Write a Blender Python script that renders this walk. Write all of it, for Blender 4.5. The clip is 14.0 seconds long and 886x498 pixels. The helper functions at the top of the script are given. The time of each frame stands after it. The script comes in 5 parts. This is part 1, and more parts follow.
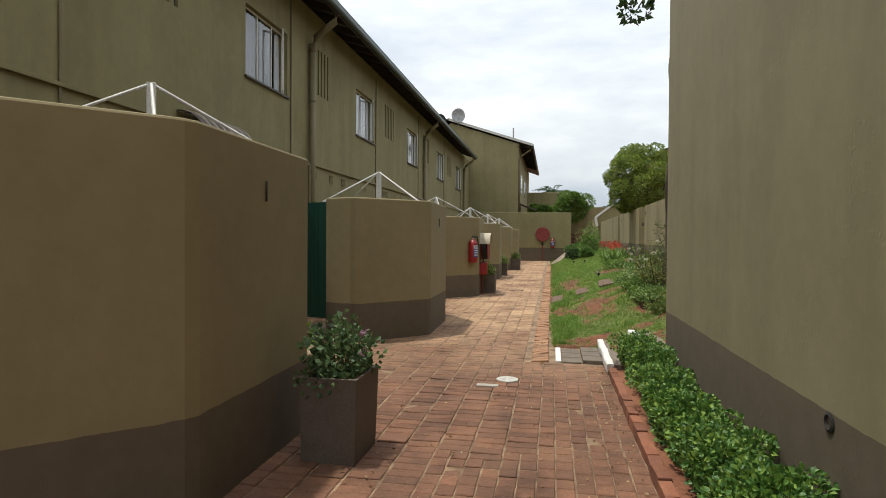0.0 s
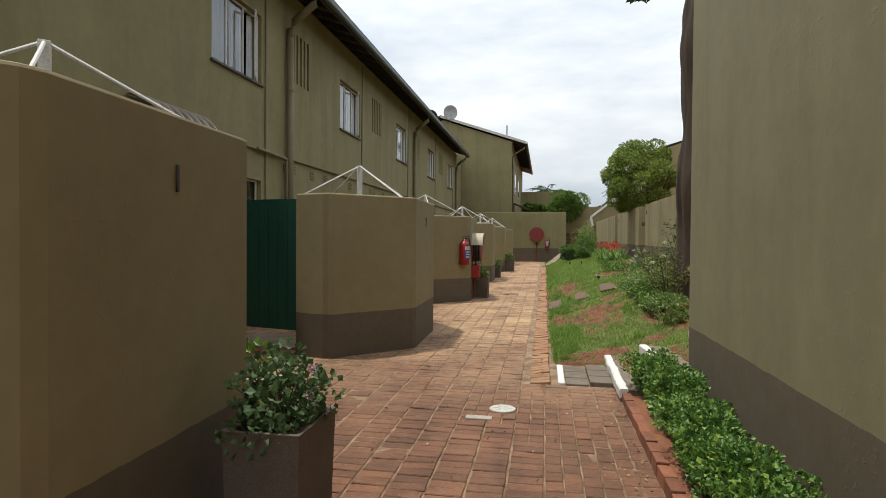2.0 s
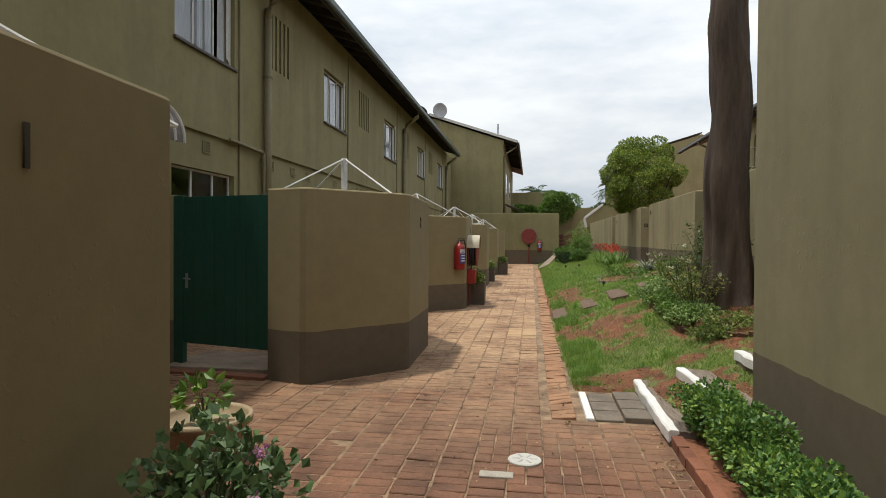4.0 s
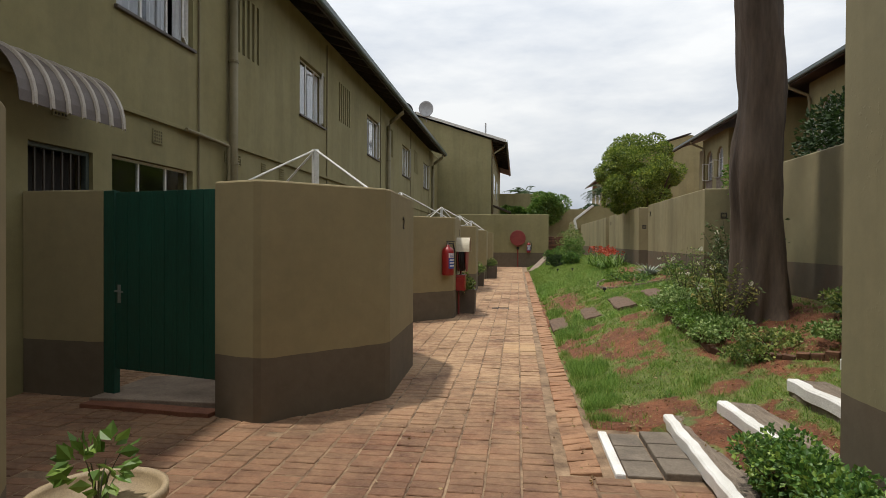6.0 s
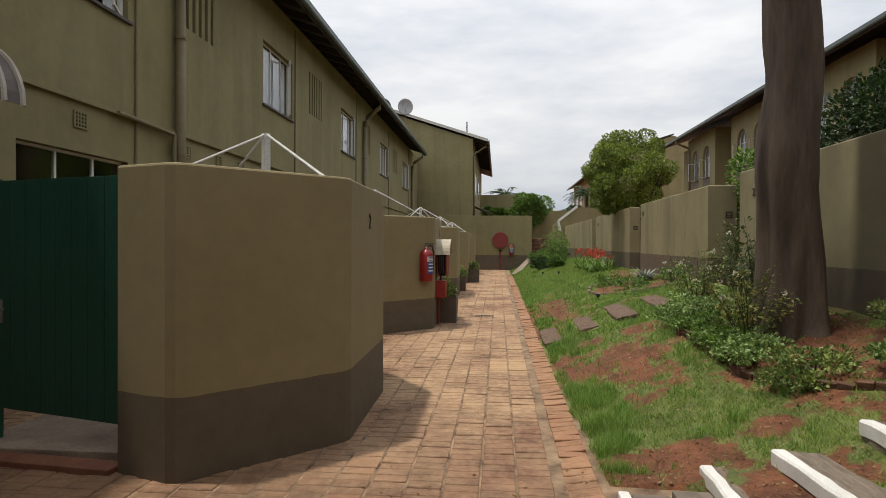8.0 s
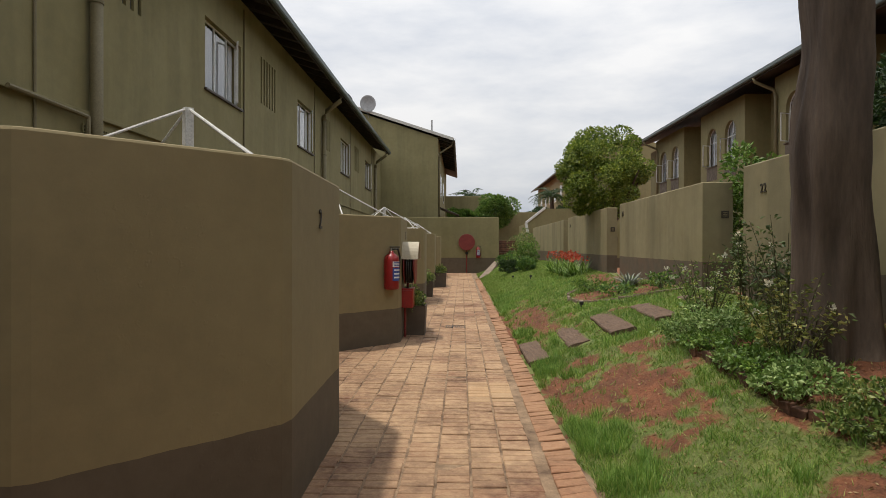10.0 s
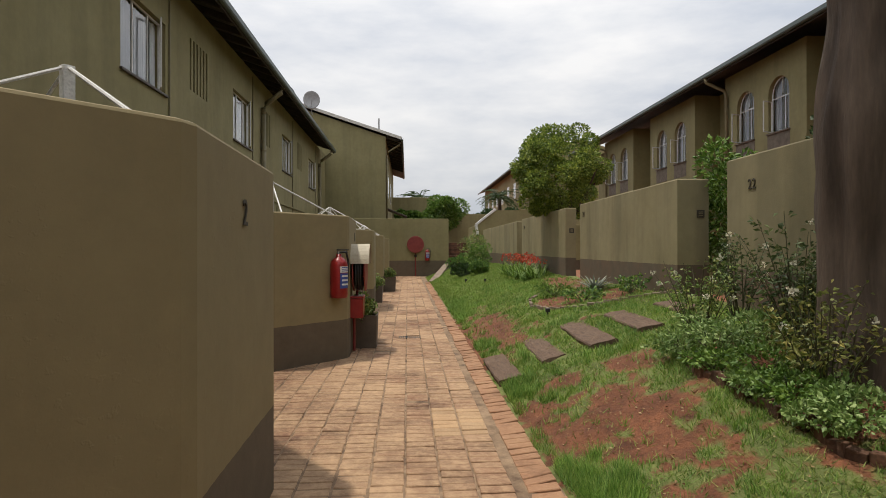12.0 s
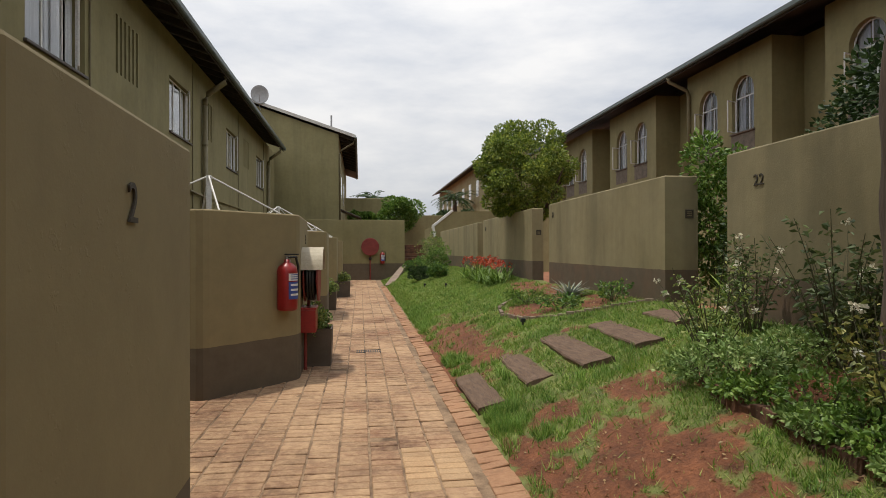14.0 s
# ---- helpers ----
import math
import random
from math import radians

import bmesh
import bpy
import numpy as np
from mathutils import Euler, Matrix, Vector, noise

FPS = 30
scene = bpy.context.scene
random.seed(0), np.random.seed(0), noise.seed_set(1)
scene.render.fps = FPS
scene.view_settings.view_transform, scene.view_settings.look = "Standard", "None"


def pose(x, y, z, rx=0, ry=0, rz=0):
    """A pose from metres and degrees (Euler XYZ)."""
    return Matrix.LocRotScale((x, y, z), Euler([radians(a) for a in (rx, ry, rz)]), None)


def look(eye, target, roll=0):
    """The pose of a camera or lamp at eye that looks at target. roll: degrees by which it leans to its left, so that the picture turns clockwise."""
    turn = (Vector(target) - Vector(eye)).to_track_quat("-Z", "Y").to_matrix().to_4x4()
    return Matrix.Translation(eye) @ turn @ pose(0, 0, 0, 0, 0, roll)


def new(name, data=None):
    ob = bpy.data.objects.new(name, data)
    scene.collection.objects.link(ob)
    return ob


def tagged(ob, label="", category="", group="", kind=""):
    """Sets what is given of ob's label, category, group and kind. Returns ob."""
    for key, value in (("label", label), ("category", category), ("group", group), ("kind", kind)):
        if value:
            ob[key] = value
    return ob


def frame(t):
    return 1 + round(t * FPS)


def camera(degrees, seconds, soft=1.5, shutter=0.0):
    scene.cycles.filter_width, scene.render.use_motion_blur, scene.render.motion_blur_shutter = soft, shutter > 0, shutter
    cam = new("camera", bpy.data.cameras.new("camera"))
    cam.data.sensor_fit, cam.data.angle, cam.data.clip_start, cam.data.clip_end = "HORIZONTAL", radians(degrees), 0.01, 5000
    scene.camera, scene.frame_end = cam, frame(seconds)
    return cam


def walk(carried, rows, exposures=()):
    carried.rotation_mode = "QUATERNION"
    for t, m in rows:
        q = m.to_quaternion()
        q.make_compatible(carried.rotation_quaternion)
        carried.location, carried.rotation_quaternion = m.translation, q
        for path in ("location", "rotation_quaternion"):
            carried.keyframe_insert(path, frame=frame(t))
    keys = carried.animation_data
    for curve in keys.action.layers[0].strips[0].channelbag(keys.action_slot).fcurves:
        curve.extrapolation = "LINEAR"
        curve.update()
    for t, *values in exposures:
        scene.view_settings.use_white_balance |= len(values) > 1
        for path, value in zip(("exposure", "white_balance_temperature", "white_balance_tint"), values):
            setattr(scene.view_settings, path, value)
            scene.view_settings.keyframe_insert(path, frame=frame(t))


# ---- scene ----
cam = camera(73.7, 14.0, soft=0.8)
METRES, EYE, TILT, LEAN, TURN = 8.0, 1.57, -1.0, 0.0, 10.4
ROWS = [
    (0.0, 0.0, 0.0, 0.0, -0.0, 0.06, -0.4),
    (0.5, 0.0018, 0.0314, 0.0032, -0.1, 0.05, -0.43),
    (1.0, 0.0034, 0.0621, 0.0036, -0.33, 0.02, -0.44),
    (1.5, 0.0085, 0.0996, 0.004, -0.55, 0.03, -0.42),
    (2.0, 0.0117, 0.1313, 0.0053, -0.67, 0.05, -0.41),
    (2.5, 0.0092, 0.1693, 0.0072, -0.86, 0.09, -0.46),
    (3.0, 0.0041, 0.2048, 0.0083, -1.17, 0.11, -0.42),
    (5.5, -0.0014, 0.3912, 0.0143, -2.92, 0.35, -0.32),
    (6.0, 0.0009, 0.4262, 0.0157, -3.22, 0.39, -0.27),
    (6.5, 0.0006, 0.4645, 0.0164, -3.55, 0.47, -0.25),
    (7.0, 0.0032, 0.5023, 0.0184, -4.07, 0.49, -0.24),
    (7.5, 0.0101, 0.5409, 0.0178, -4.63, 0.59, -0.22),
    (8.0, 0.0164, 0.5748, 0.0183, -5.05, 0.62, -0.15),
    (10.5, 0.0195, 0.7646, 0.0242, -9.97, 0.89, 0.08),
    (11.0, 0.018, 0.7945, 0.0236, -11.41, 0.96, 0.15),
    (11.5, 0.0217, 0.8299, 0.0247, -12.61, 1.03, 0.22),
    (12.0, 0.026, 0.8624, 0.0261, -13.84, 1.04, 0.29),
    (12.5, 0.028, 0.8973, 0.0276, -15.04, 1.07, 0.34),
    (13.0, 0.0294, 0.9306, 0.029, -16.31, 1.11, 0.38),
    (13.5, 0.0332, 0.9634, 0.0293, -17.42, 1.17, 0.4),
    (14.0, 0.0386, 0.9951, 0.032, -18.39, 1.19, 0.49),
]
walk(cam, [(t, pose(0, 0, EYE, TILT, LEAN, TURN) @ pose(METRES * x, METRES * y, METRES * z, 90 + pitch, roll, yaw)) for t, x, y, z, yaw, pitch, roll in ROWS],
     exposures=[(0.0, 0.15, 6550, 6), (3.0, 0.1, 6550, 6), (6.0, -0.02, 6650, 8), (14.0, -0.1, 6800, 10)])

# ---- light ----
SUN_ELEV, SUN_AZ = radians(76), radians(-95)
world = bpy.data.worlds.new("overcast_sky")
scene.world = world
world.use_nodes = True
wn, wl = world.node_tree.nodes, world.node_tree.links
wn.clear()
w_out, w_bg, w_sky = wn.new("ShaderNodeOutputWorld"), wn.new("ShaderNodeBackground"), wn.new("ShaderNodeTexSky")
w_sky.sky_type, w_sky.sun_disc = "NISHITA", False
w_sky.sun_elevation, w_sky.sun_rotation = SUN_ELEV, SUN_AZ
w_sky.dust_density, w_sky.air_density = 3.0, 1.0
w_co, w_map = wn.new("ShaderNodeTexCoord"), wn.new("ShaderNodeMapping")
w_map.inputs["Scale"].default_value = (1.0, 1.0, 3.2)
w_n1, w_n2 = wn.new("ShaderNodeTexNoise"), wn.new("ShaderNodeTexNoise")
w_n1.inputs["Scale"].default_value, w_n1.inputs["Detail"].default_value, w_n1.inputs["Roughness"].default_value = 2.1, 8.0, 0.55
w_ramp = wn.new("ShaderNodeValToRGB")
w_ramp.color_ramp.elements[0].position, w_ramp.color_ramp.elements[0].color = 0.36, (5.2, 5.7, 6.6, 1)
w_ramp.color_ramp.elements[1].position, w_ramp.color_ramp.elements[1].color = 0.6, (8.6, 8.7, 8.9, 1)
w_mix = wn.new("ShaderNodeMix")
w_mix.data_type = "RGBA"
w_mix.inputs["Factor"].default_value = 0.88
wl.new(w_co.outputs["Generated"], w_map.inputs["Vector"])
wl.new(w_map.outputs["Vector"], w_n1.inputs["Vector"])
wl.new(w_n1.outputs["Fac"], w_ramp.inputs["Fac"])
wl.new(w_sky.outputs["Color"], w_mix.inputs["A"])
wl.new(w_ramp.outputs["Color"], w_mix.inputs["B"])
w_sep, w_up, w_gain = wn.new("ShaderNodeSeparateXYZ"), wn.new("ShaderNodeMapRange"), wn.new("ShaderNodeVectorMath")
wl.new(w_co.outputs["Generated"], w_sep.inputs[0])
wl.new(w_sep.outputs["Z"], w_up.inputs["Value"])
w_up.inputs["From Min"].default_value, w_up.inputs["From Max"].default_value = 0.0, 1.0
w_up.inputs["To Min"].default_value, w_up.inputs["To Max"].default_value = 0.9, 1.65
w_gain.operation = "SCALE"
wl.new(w_mix.outputs["Result"], w_gain.inputs[0])
wl.new(w_up.outputs["Result"], w_gain.inputs["Scale"])
wl.new(w_gain.outputs["Vector"], w_bg.inputs["Color"])
w_bg.inputs["Strength"].default_value = 0.112
wl.new(w_bg.outputs["Background"], w_out.inputs["Surface"])

sun = new("sun", bpy.data.lights.new("sun", "SUN"))
sun.data.energy, sun.data.angle, sun.data.color = 2.9, radians(2.0), (1.0, 0.95, 0.87)
s_dir = Vector((math.sin(SUN_AZ) * math.cos(SUN_ELEV), math.cos(SUN_AZ) * math.cos(SUN_ELEV), math.sin(SUN_ELEV)))
sun.matrix_world = look(s_dir * 60, (0, 0, 0))


# ---- materials ----
def material(name, rough=0.8, metal=0.0):
    m = bpy.data.materials.new(name)
    m.use_nodes = True
    b = m.node_tree.nodes["Principled BSDF"]
    b.inputs["Roughness"].default_value, b.inputs["Metallic"].default_value = rough, metal
    return m, m.node_tree.nodes, m.node_tree.links, b


def noise_node(n, l, scale, detail=4.0, rough=0.55, stretch=(1, 1, 1)):
    g, mp, tx = n.new("ShaderNodeNewGeometry"), n.new("ShaderNodeMapping"), n.new("ShaderNodeTexNoise")
    mp.inputs["Scale"].default_value = stretch
    tx.inputs["Scale"].default_value, tx.inputs["Detail"].default_value, tx.inputs["Roughness"].default_value = scale, detail, rough
    l.new(g.outputs["Position"], mp.inputs["Vector"])
    l.new(mp.outputs["Vector"], tx.inputs["Vector"])
    return tx.outputs["Fac"]


def ramp(n, l, fac, stops):
    r = n.new("ShaderNodeValToRGB")
    e = r.color_ramp.elements
    while len(e) < len(stops):
        e.new(0.5)
    for s, (p, c) in zip(e, stops):
        s.position, s.color = p, (*c, 1)
    l.new(fac, r.inputs["Fac"])
    return r.outputs["Color"]


def mixed(n, l, fac, a, b, kind="MIX"):
    x = n.new("ShaderNodeMix")
    x.data_type, x.blend_type = "RGBA", kind
    for key, v in (("Factor", fac), ("A", a), ("B", b)):
        if isinstance(v, (int, float)):
            x.inputs[key].default_value = v
        elif isinstance(v, tuple):
            x.inputs[key].default_value = (*v, 1)
        else:
            l.new(v, x.inputs[key])
    return x.outputs["Result"]


def bumped(n, l, b, height, strength, dist):
    k = n.new("ShaderNodeBump")
    k.inputs["Strength"].default_value, k.inputs["Distance"].default_value = strength, dist
    l.new(height, k.inputs["Height"])
    l.new(k.outputs["Normal"], b.inputs["Normal"])


def speckled(name, c0, c1, scale=8.0, rough=0.8, metal=0.0, bump=0.15, fine=90.0, stretch=(1, 1, 1), spread=0.0, dust=None, dust_shade=None):
    """Two tones of one surface at two scales, with fine relief; spread: how far separate pieces differ."""
    m, n, l, b = material(name, rough, metal)
    big, small = noise_node(n, l, scale, 5, 0.6, stretch), noise_node(n, l, fine, 3, 0.6, stretch)
    col = ramp(n, l, big, [(0.3, c0), (0.7, c1)])
    dark = ramp(n, l, small, [(0.25, (0.72, 0.72, 0.72)), (0.7, (1.08, 1.08, 1.08))])
    col = mixed(n, l, 1.0, col, dark, "MULTIPLY")
    if spread:
        oi = n.new("ShaderNodeObjectInfo")
        isl = n.new("ShaderNodeNewGeometry")
        add = n.new("ShaderNodeMath")
        add.operation = "ADD"
        l.new(oi.outputs["Random"], add.inputs[0])
        l.new(isl.outputs["Random Per Island"], add.inputs[1])
        fr = n.new("ShaderNodeMath")
        fr.operation = "FRACT"
        l.new(add.outputs[0], fr.inputs[0])
        lo, hi = 1 - spread, 1 + spread
        tone = ramp(n, l, fr.outputs[0], [(0.0, (lo, lo, lo)), (0.5, (1, 1, 1)), (1.0, (hi, hi * 0.98, hi * 0.95))])
        col = mixed(n, l, 1.0, col, tone, "MULTIPLY")
    if dust:
        drift = noise_node(n, l, 0.9, 6, 0.65)
        grain = noise_node(n, l, 14, 4, 0.7)
        amount = mixed(n, l, 0.4, ramp(n, l, drift, [(0.33, (0.08, 0.08, 0.08)), (0.6, (0.95, 0.95, 0.95))]), ramp(n, l, grain, [(0.4, (0, 0, 0)), (0.7, (1, 1, 1))]))
        if dust_shade:
            # far stretch sandier; the near stretch's shade between the houses is painted in too
            g, sx, mr = n.new("ShaderNodeNewGeometry"), n.new("ShaderNodeSeparateXYZ"), n.new("ShaderNodeMapRange")
            l.new(g.outputs["Position"], sx.inputs[0])
            l.new(sx.outputs["Y"], mr.inputs["Value"])
            mr.inputs["From Min"].default_value, mr.inputs["From Max"].default_value = dust_shade
            mr.inputs["To Min"].default_value, mr.inputs["To Max"].default_value = 0.1, 1.2
            amount = mixed(n, l, 1.0, amount, mr.outputs["Result"], "MULTIPLY")
        col = mixed(n, l, amount, col, dust)
        stain = noise_node(n, l, 2.3, 5, 0.7)
        col = mixed(n, l, 1.0, col, ramp(n, l, stain, [(0.3, (0.62, 0.6, 0.6)), (0.5, (1, 1, 1))]), "MULTIPLY")
    l.new(col, b.inputs["Base Color"])
    bumped(n, l, b, small, bump, 0.01)
    return m


WALL_A, WALL_B = (0.232, 0.2, 0.092), (0.28, 0.246, 0.122)
DADO_A, DADO_B = (0.1, 0.077, 0.05), (0.132, 0.103, 0.07)


def plaster(name, dado=None, slope=0.0, wall_a=WALL_A, wall_b=WALL_B, streak=0.5, soil=False, pitted=False, run=2.2):
    """Painted rough plaster, with a painted darker band up to the height dado (rising by slope along y)."""
    m, n, l, b = material(name, 0.85)
    big, mid, small = noise_node(n, l, 0.9, 4), noise_node(n, l, 6, 5, 0.65), noise_node(n, l, 55, 4, 0.7)
    streaks = noise_node(n, l, run, 4, 0.6, (1, 1, 0.12))
    col = ramp(n, l, big, [(0.3, wall_a), (0.7, wall_b)])
    col = mixed(n, l, 1.0, col, ramp(n, l, mid, [(0.25, (0.9, 0.9, 0.9)), (0.75, (1.06, 1.06, 1.05))]), "MULTIPLY")
    st = ramp(n, l, streaks, [(0.38, (1 - 0.34 * streak,) * 3), (0.56, (1.0, 1.0, 1.0))])
    col = mixed(n, l, 1.0, col, st, "MULTIPLY")
    if dado is not None:
        g, sx = n.new("ShaderNodeNewGeometry"), n.new("ShaderNodeSeparateXYZ")
        l.new(g.outputs["Position"], sx.inputs[0])
        wob = noise_node(n, l, 5.0, 3)
        a1, a2, a3 = (n.new("ShaderNodeMath") for _ in range(3))
        a1.operation, a1.inputs[1].default_value, a1.inputs[2].default_value = "MULTIPLY_ADD", 0.025, dado - 0.012
        l.new(wob, a1.inputs[0])
        a2.operation, a2.inputs[1].default_value = "MULTIPLY_ADD", slope
        l.new(sx.outputs["Y"], a2.inputs[0])
        l.new(a1.outputs[0], a2.inputs[2])
        a3.operation = "LESS_THAN"
        l.new(sx.outputs["Z"], a3.inputs[0])
        l.new(a2.outputs[0], a3.inputs[1])
        low = ramp(n, l, mid, [(0.25, DADO_A), (0.75, DADO_B)])
        if soil:
            sp = noise_node(n, l, 1.3, 6, 0.7)
            low = mixed(n, l, ramp(n, l, sp, [(0.45, (0, 0, 0)), (0.75, (0.7, 0.7, 0.7))]), low, (0.17, 0.095, 0.055))
        col = mixed(n, l, a3.outputs[0], col, low)
    l.new(col, b.inputs["Base Color"])
    ht = mixed(n, l, 0.45, ramp(n, l, small, [(0.2, (0, 0, 0)), (0.8, (1, 1, 1))]), ramp(n, l, mid, [(0.5, (0, 0, 0)), (0.72, (1, 1, 1))]))
    if pitted:
        crumbs = noise_node(n, l, 26, 3, 0.6)
        spots = noise_node(n, l, 1.6, 3, 0.6)
        rough_spots = mixed(n, l, 1.0, ramp(n, l, crumbs, [(0.6, (0, 0, 0)), (0.68, (1, 1, 1))]), ramp(n, l, spots, [(0.48, (0, 0, 0)), (0.62, (1, 1, 1))]), "MULTIPLY")
        ht = mixed(n, l, 0.6, ht, rough_spots)
    bumped(n, l, b, ht, 0.3, 0.007)
    return m


def leafy(name, c0, c1, c2, rough=0.5, trans=0.25):
    m, n, l, b = material(name, rough)
    g = n.new("ShaderNodeNewGeometry")
    col = ramp(n, l, g.outputs["Random Per Island"], [(0.0, c0), (0.55, c1), (1.0, c2)])
    big = noise_node(n, l, 2.2, 3)
    col = mixed(n, l, 1.0, col, ramp(n, l, big, [(0.3, (0.75, 0.78, 0.75)), (0.7, (1.15, 1.12, 1.0))]), "MULTIPLY")
    l.new(col, b.inputs["Base Color"])
    tr, mx, out = n.new("ShaderNodeBsdfTranslucent"), n.new("ShaderNodeMixShader"), n["Material Output"]
    l.new(col, tr.inputs["Color"])
    mx.inputs["Fac"].default_value = trans
    l.new(b.outputs[0], mx.inputs[1])
    l.new(tr.outputs[0], mx.inputs[2])
    l.new(mx.outputs[0], out.inputs["Surface"])
    return m


M_YARD = plaster("yard_plaster", 0.58, 0.004, (0.242, 0.194, 0.1), (0.272, 0.22, 0.118), 0.12, pitted=True)
M_FACADE = plaster("facade_plaster", streak=0.35)
M_GABLE = plaster("near_gable_plaster", 0.765, 0.0, (0.215, 0.193, 0.107), (0.252, 0.226, 0.13), 0.3, pitted=True)
M_GARDEN_WALL = plaster("garden_wall_plaster", 1.36, 0.004, (0.24, 0.203, 0.107), (0.3, 0.26, 0.147), 0.85, True, run=1.1)
M_FARWALL = plaster("far_wall_plaster", 1.05, 0.0, streak=0.2)
# near pavers kept dark: less sand, plus near-court shade put into the colour
M_BRICK = speckled("paver_clay", (0.11, 0.046, 0.026), (0.21, 0.095, 0.053), 2.2, 0.85, 0, 0.7, 45, spread=0.22, dust=(0.45, 0.295, 0.17), dust_shade=(6.0, 10.8))
M_BRICK_PALE = speckled("paver_worn", (0.40, 0.25, 0.135), (0.48, 0.32, 0.18), 4.0, 0.85, 0, 0.3, 70, spread=0.1)
M_SAND = speckled("joint_sand", (0.085, 0.048, 0.028), (0.38, 0.26, 0.16), 5.0, 0.95, 0, 0.4, 120)
M_EDGE_WORN = speckled("edge_course_brick", (0.21, 0.095, 0.05), (0.33, 0.165, 0.09), 3.0, 0.9, 0, 0.7, 40, spread=0.07, dust=(0.38, 0.22, 0.122))
M_EDGE = speckled("edging_brick", (0.19, 0.066, 0.035), (0.28, 0.112, 0.06), 6.0, 0.85, 0, 0.3, 80, spread=0.2)
M_BANKBRICK = speckled("earthy_brick", (0.065, 0.033, 0.02), (0.18, 0.085, 0.048), 5.0, 0.9, 0, 0.5, 40, spread=0.25)
M_SOIL = speckled("red_soil", (0.17, 0.062, 0.03), (0.30, 0.125, 0.062), 2.0, 0.95, 0, 0.9, 35)
M_GREEN = speckled("green_gate_paint", (0.006, 0.05, 0.033), (0.009, 0.068, 0.045), 5.0, 0.5, 0, 0.08, 60, (1, 1, 0.15))
M_PLANTER = speckled("planter_brown", (0.10, 0.076, 0.055), (0.135, 0.105, 0.078), 5.0, 0.75, 0, 0.2, 80)
M_WHITE = speckled("white_paint", (0.68, 0.67, 0.63), (0.8, 0.79, 0.76), 9.0, 0.5, 0, 0.1, 60)
M_CHIPPED = speckled("chipped_white_paint", (0.66, 0.65, 0.61), (0.86, 0.85, 0.83), 6.0, 0.6, 0, 0.35, 160, (1, 0.5, 1))
M_WIRE = speckled("line_cord", (0.6, 0.6, 0.57), (0.75, 0.75, 0.72), 9.0, 0.6)
M_GUTTER = speckled("gutter_green_grey", (0.075, 0.1, 0.095), (0.1, 0.125, 0.118), 3.0, 0.45, 0, 0.05, 50)
M_RAFTER = speckled("dark_eaves_timber", (0.035, 0.028, 0.022), (0.06, 0.048, 0.038), 3.0, 0.8, 0, 0.3, 60, (4, 1, 4))
M_ROOF = speckled("roof_sheet", (0.09, 0.08, 0.07), (0.13, 0.115, 0.1), 3.0, 0.7)
M_COPING = speckled("pale_verge", (0.5, 0.48, 0.43), (0.62, 0.6, 0.55), 4.0, 0.7)
# near-black: the shade inside rooms and openings, put into the colour
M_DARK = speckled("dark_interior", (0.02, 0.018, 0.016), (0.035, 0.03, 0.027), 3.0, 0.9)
M_SLEEPER = speckled("weathered_sleeper", (0.14, 0.105, 0.08), (0.31, 0.25, 0.19), 5.0, 0.9, 0, 0.9, 40, (7, 1, 3))
M_SLEEPER_BROWN = speckled("brown_sleeper", (0.10, 0.062, 0.042), (0.19, 0.12, 0.078), 5.0, 0.9, 0, 0.9, 40, (7, 1, 3))
M_SLATE = speckled("grey_step_paver", (0.115, 0.092, 0.07), (0.21, 0.17, 0.13), 6.0, 0.85, 0, 0.4, 60)
M_CONC = speckled("concrete", (0.30, 0.265, 0.215), (0.42, 0.38, 0.32), 4.0, 0.9, 0, 0.4, 70)
M_SLAB = speckled("stained_slab", (0.17, 0.12, 0.088), (0.3, 0.235, 0.175), 3.0, 0.9, 0, 0.4, 60)
M_RED = speckled("fire_red", (0.25, 0.011, 0.012), (0.32, 0.018, 0.016), 6.0, 0.35, 0, 0.03, 60)
M_DULLRED = speckled("faded_red", (0.2, 0.026, 0.022), (0.27, 0.042, 0.034), 6.0, 0.6, 0, 0.1, 60)
M_BLACK = speckled("black_rubber", (0.012, 0.012, 0.012), (0.025, 0.024, 0.023), 8.0, 0.6)
M_LABEL_W = speckled("label_white", (0.68, 0.68, 0.66), (0.76, 0.76, 0.74), 9.0, 0.5)
M_LABEL_B = speckled("label_blue", (0.03, 0.06, 0.28), (0.05, 0.09, 0.34), 9.0, 0.5)
M_CREAM = speckled("cream_hood", (0.4, 0.35, 0.25), (0.5, 0.44, 0.33), 7.0, 0.6)
M_STEEL = speckled("dull_steel", (0.28, 0.28, 0.27), (0.4, 0.4, 0.39), 7.0, 0.4, 0.7)
M_IRON = speckled("grey_dish", (0.32, 0.32, 0.32), (0.42, 0.42, 0.42), 7.0, 0.5)
M_PIPE = speckled("olive_painted_pipe", (0.18, 0.15, 0.075), (0.225, 0.19, 0.105), 5.0, 0.6, 0, 0.05, 60)
M_AWN_D = speckled("awning_brown", (0.085, 0.062, 0.05), (0.12, 0.09, 0.075), 6.0, 0.5)
M_AWN_L = speckled("awning_cream", (0.38, 0.33, 0.275), (0.47, 0.42, 0.36), 6.0, 0.5)
M_SILL = speckled("sill_tile", (0.06, 0.045, 0.035), (0.09, 0.07, 0.055), 6.0, 0.5)
M_NET = speckled("white_net_curtain", (0.55, 0.57, 0.6), (0.7, 0.72, 0.75), 2.0, 0.9)
M_TERRA = speckled("terracotta_glaze", (0.34, 0.25, 0.15), (0.42, 0.32, 0.2), 7.0, 0.6)
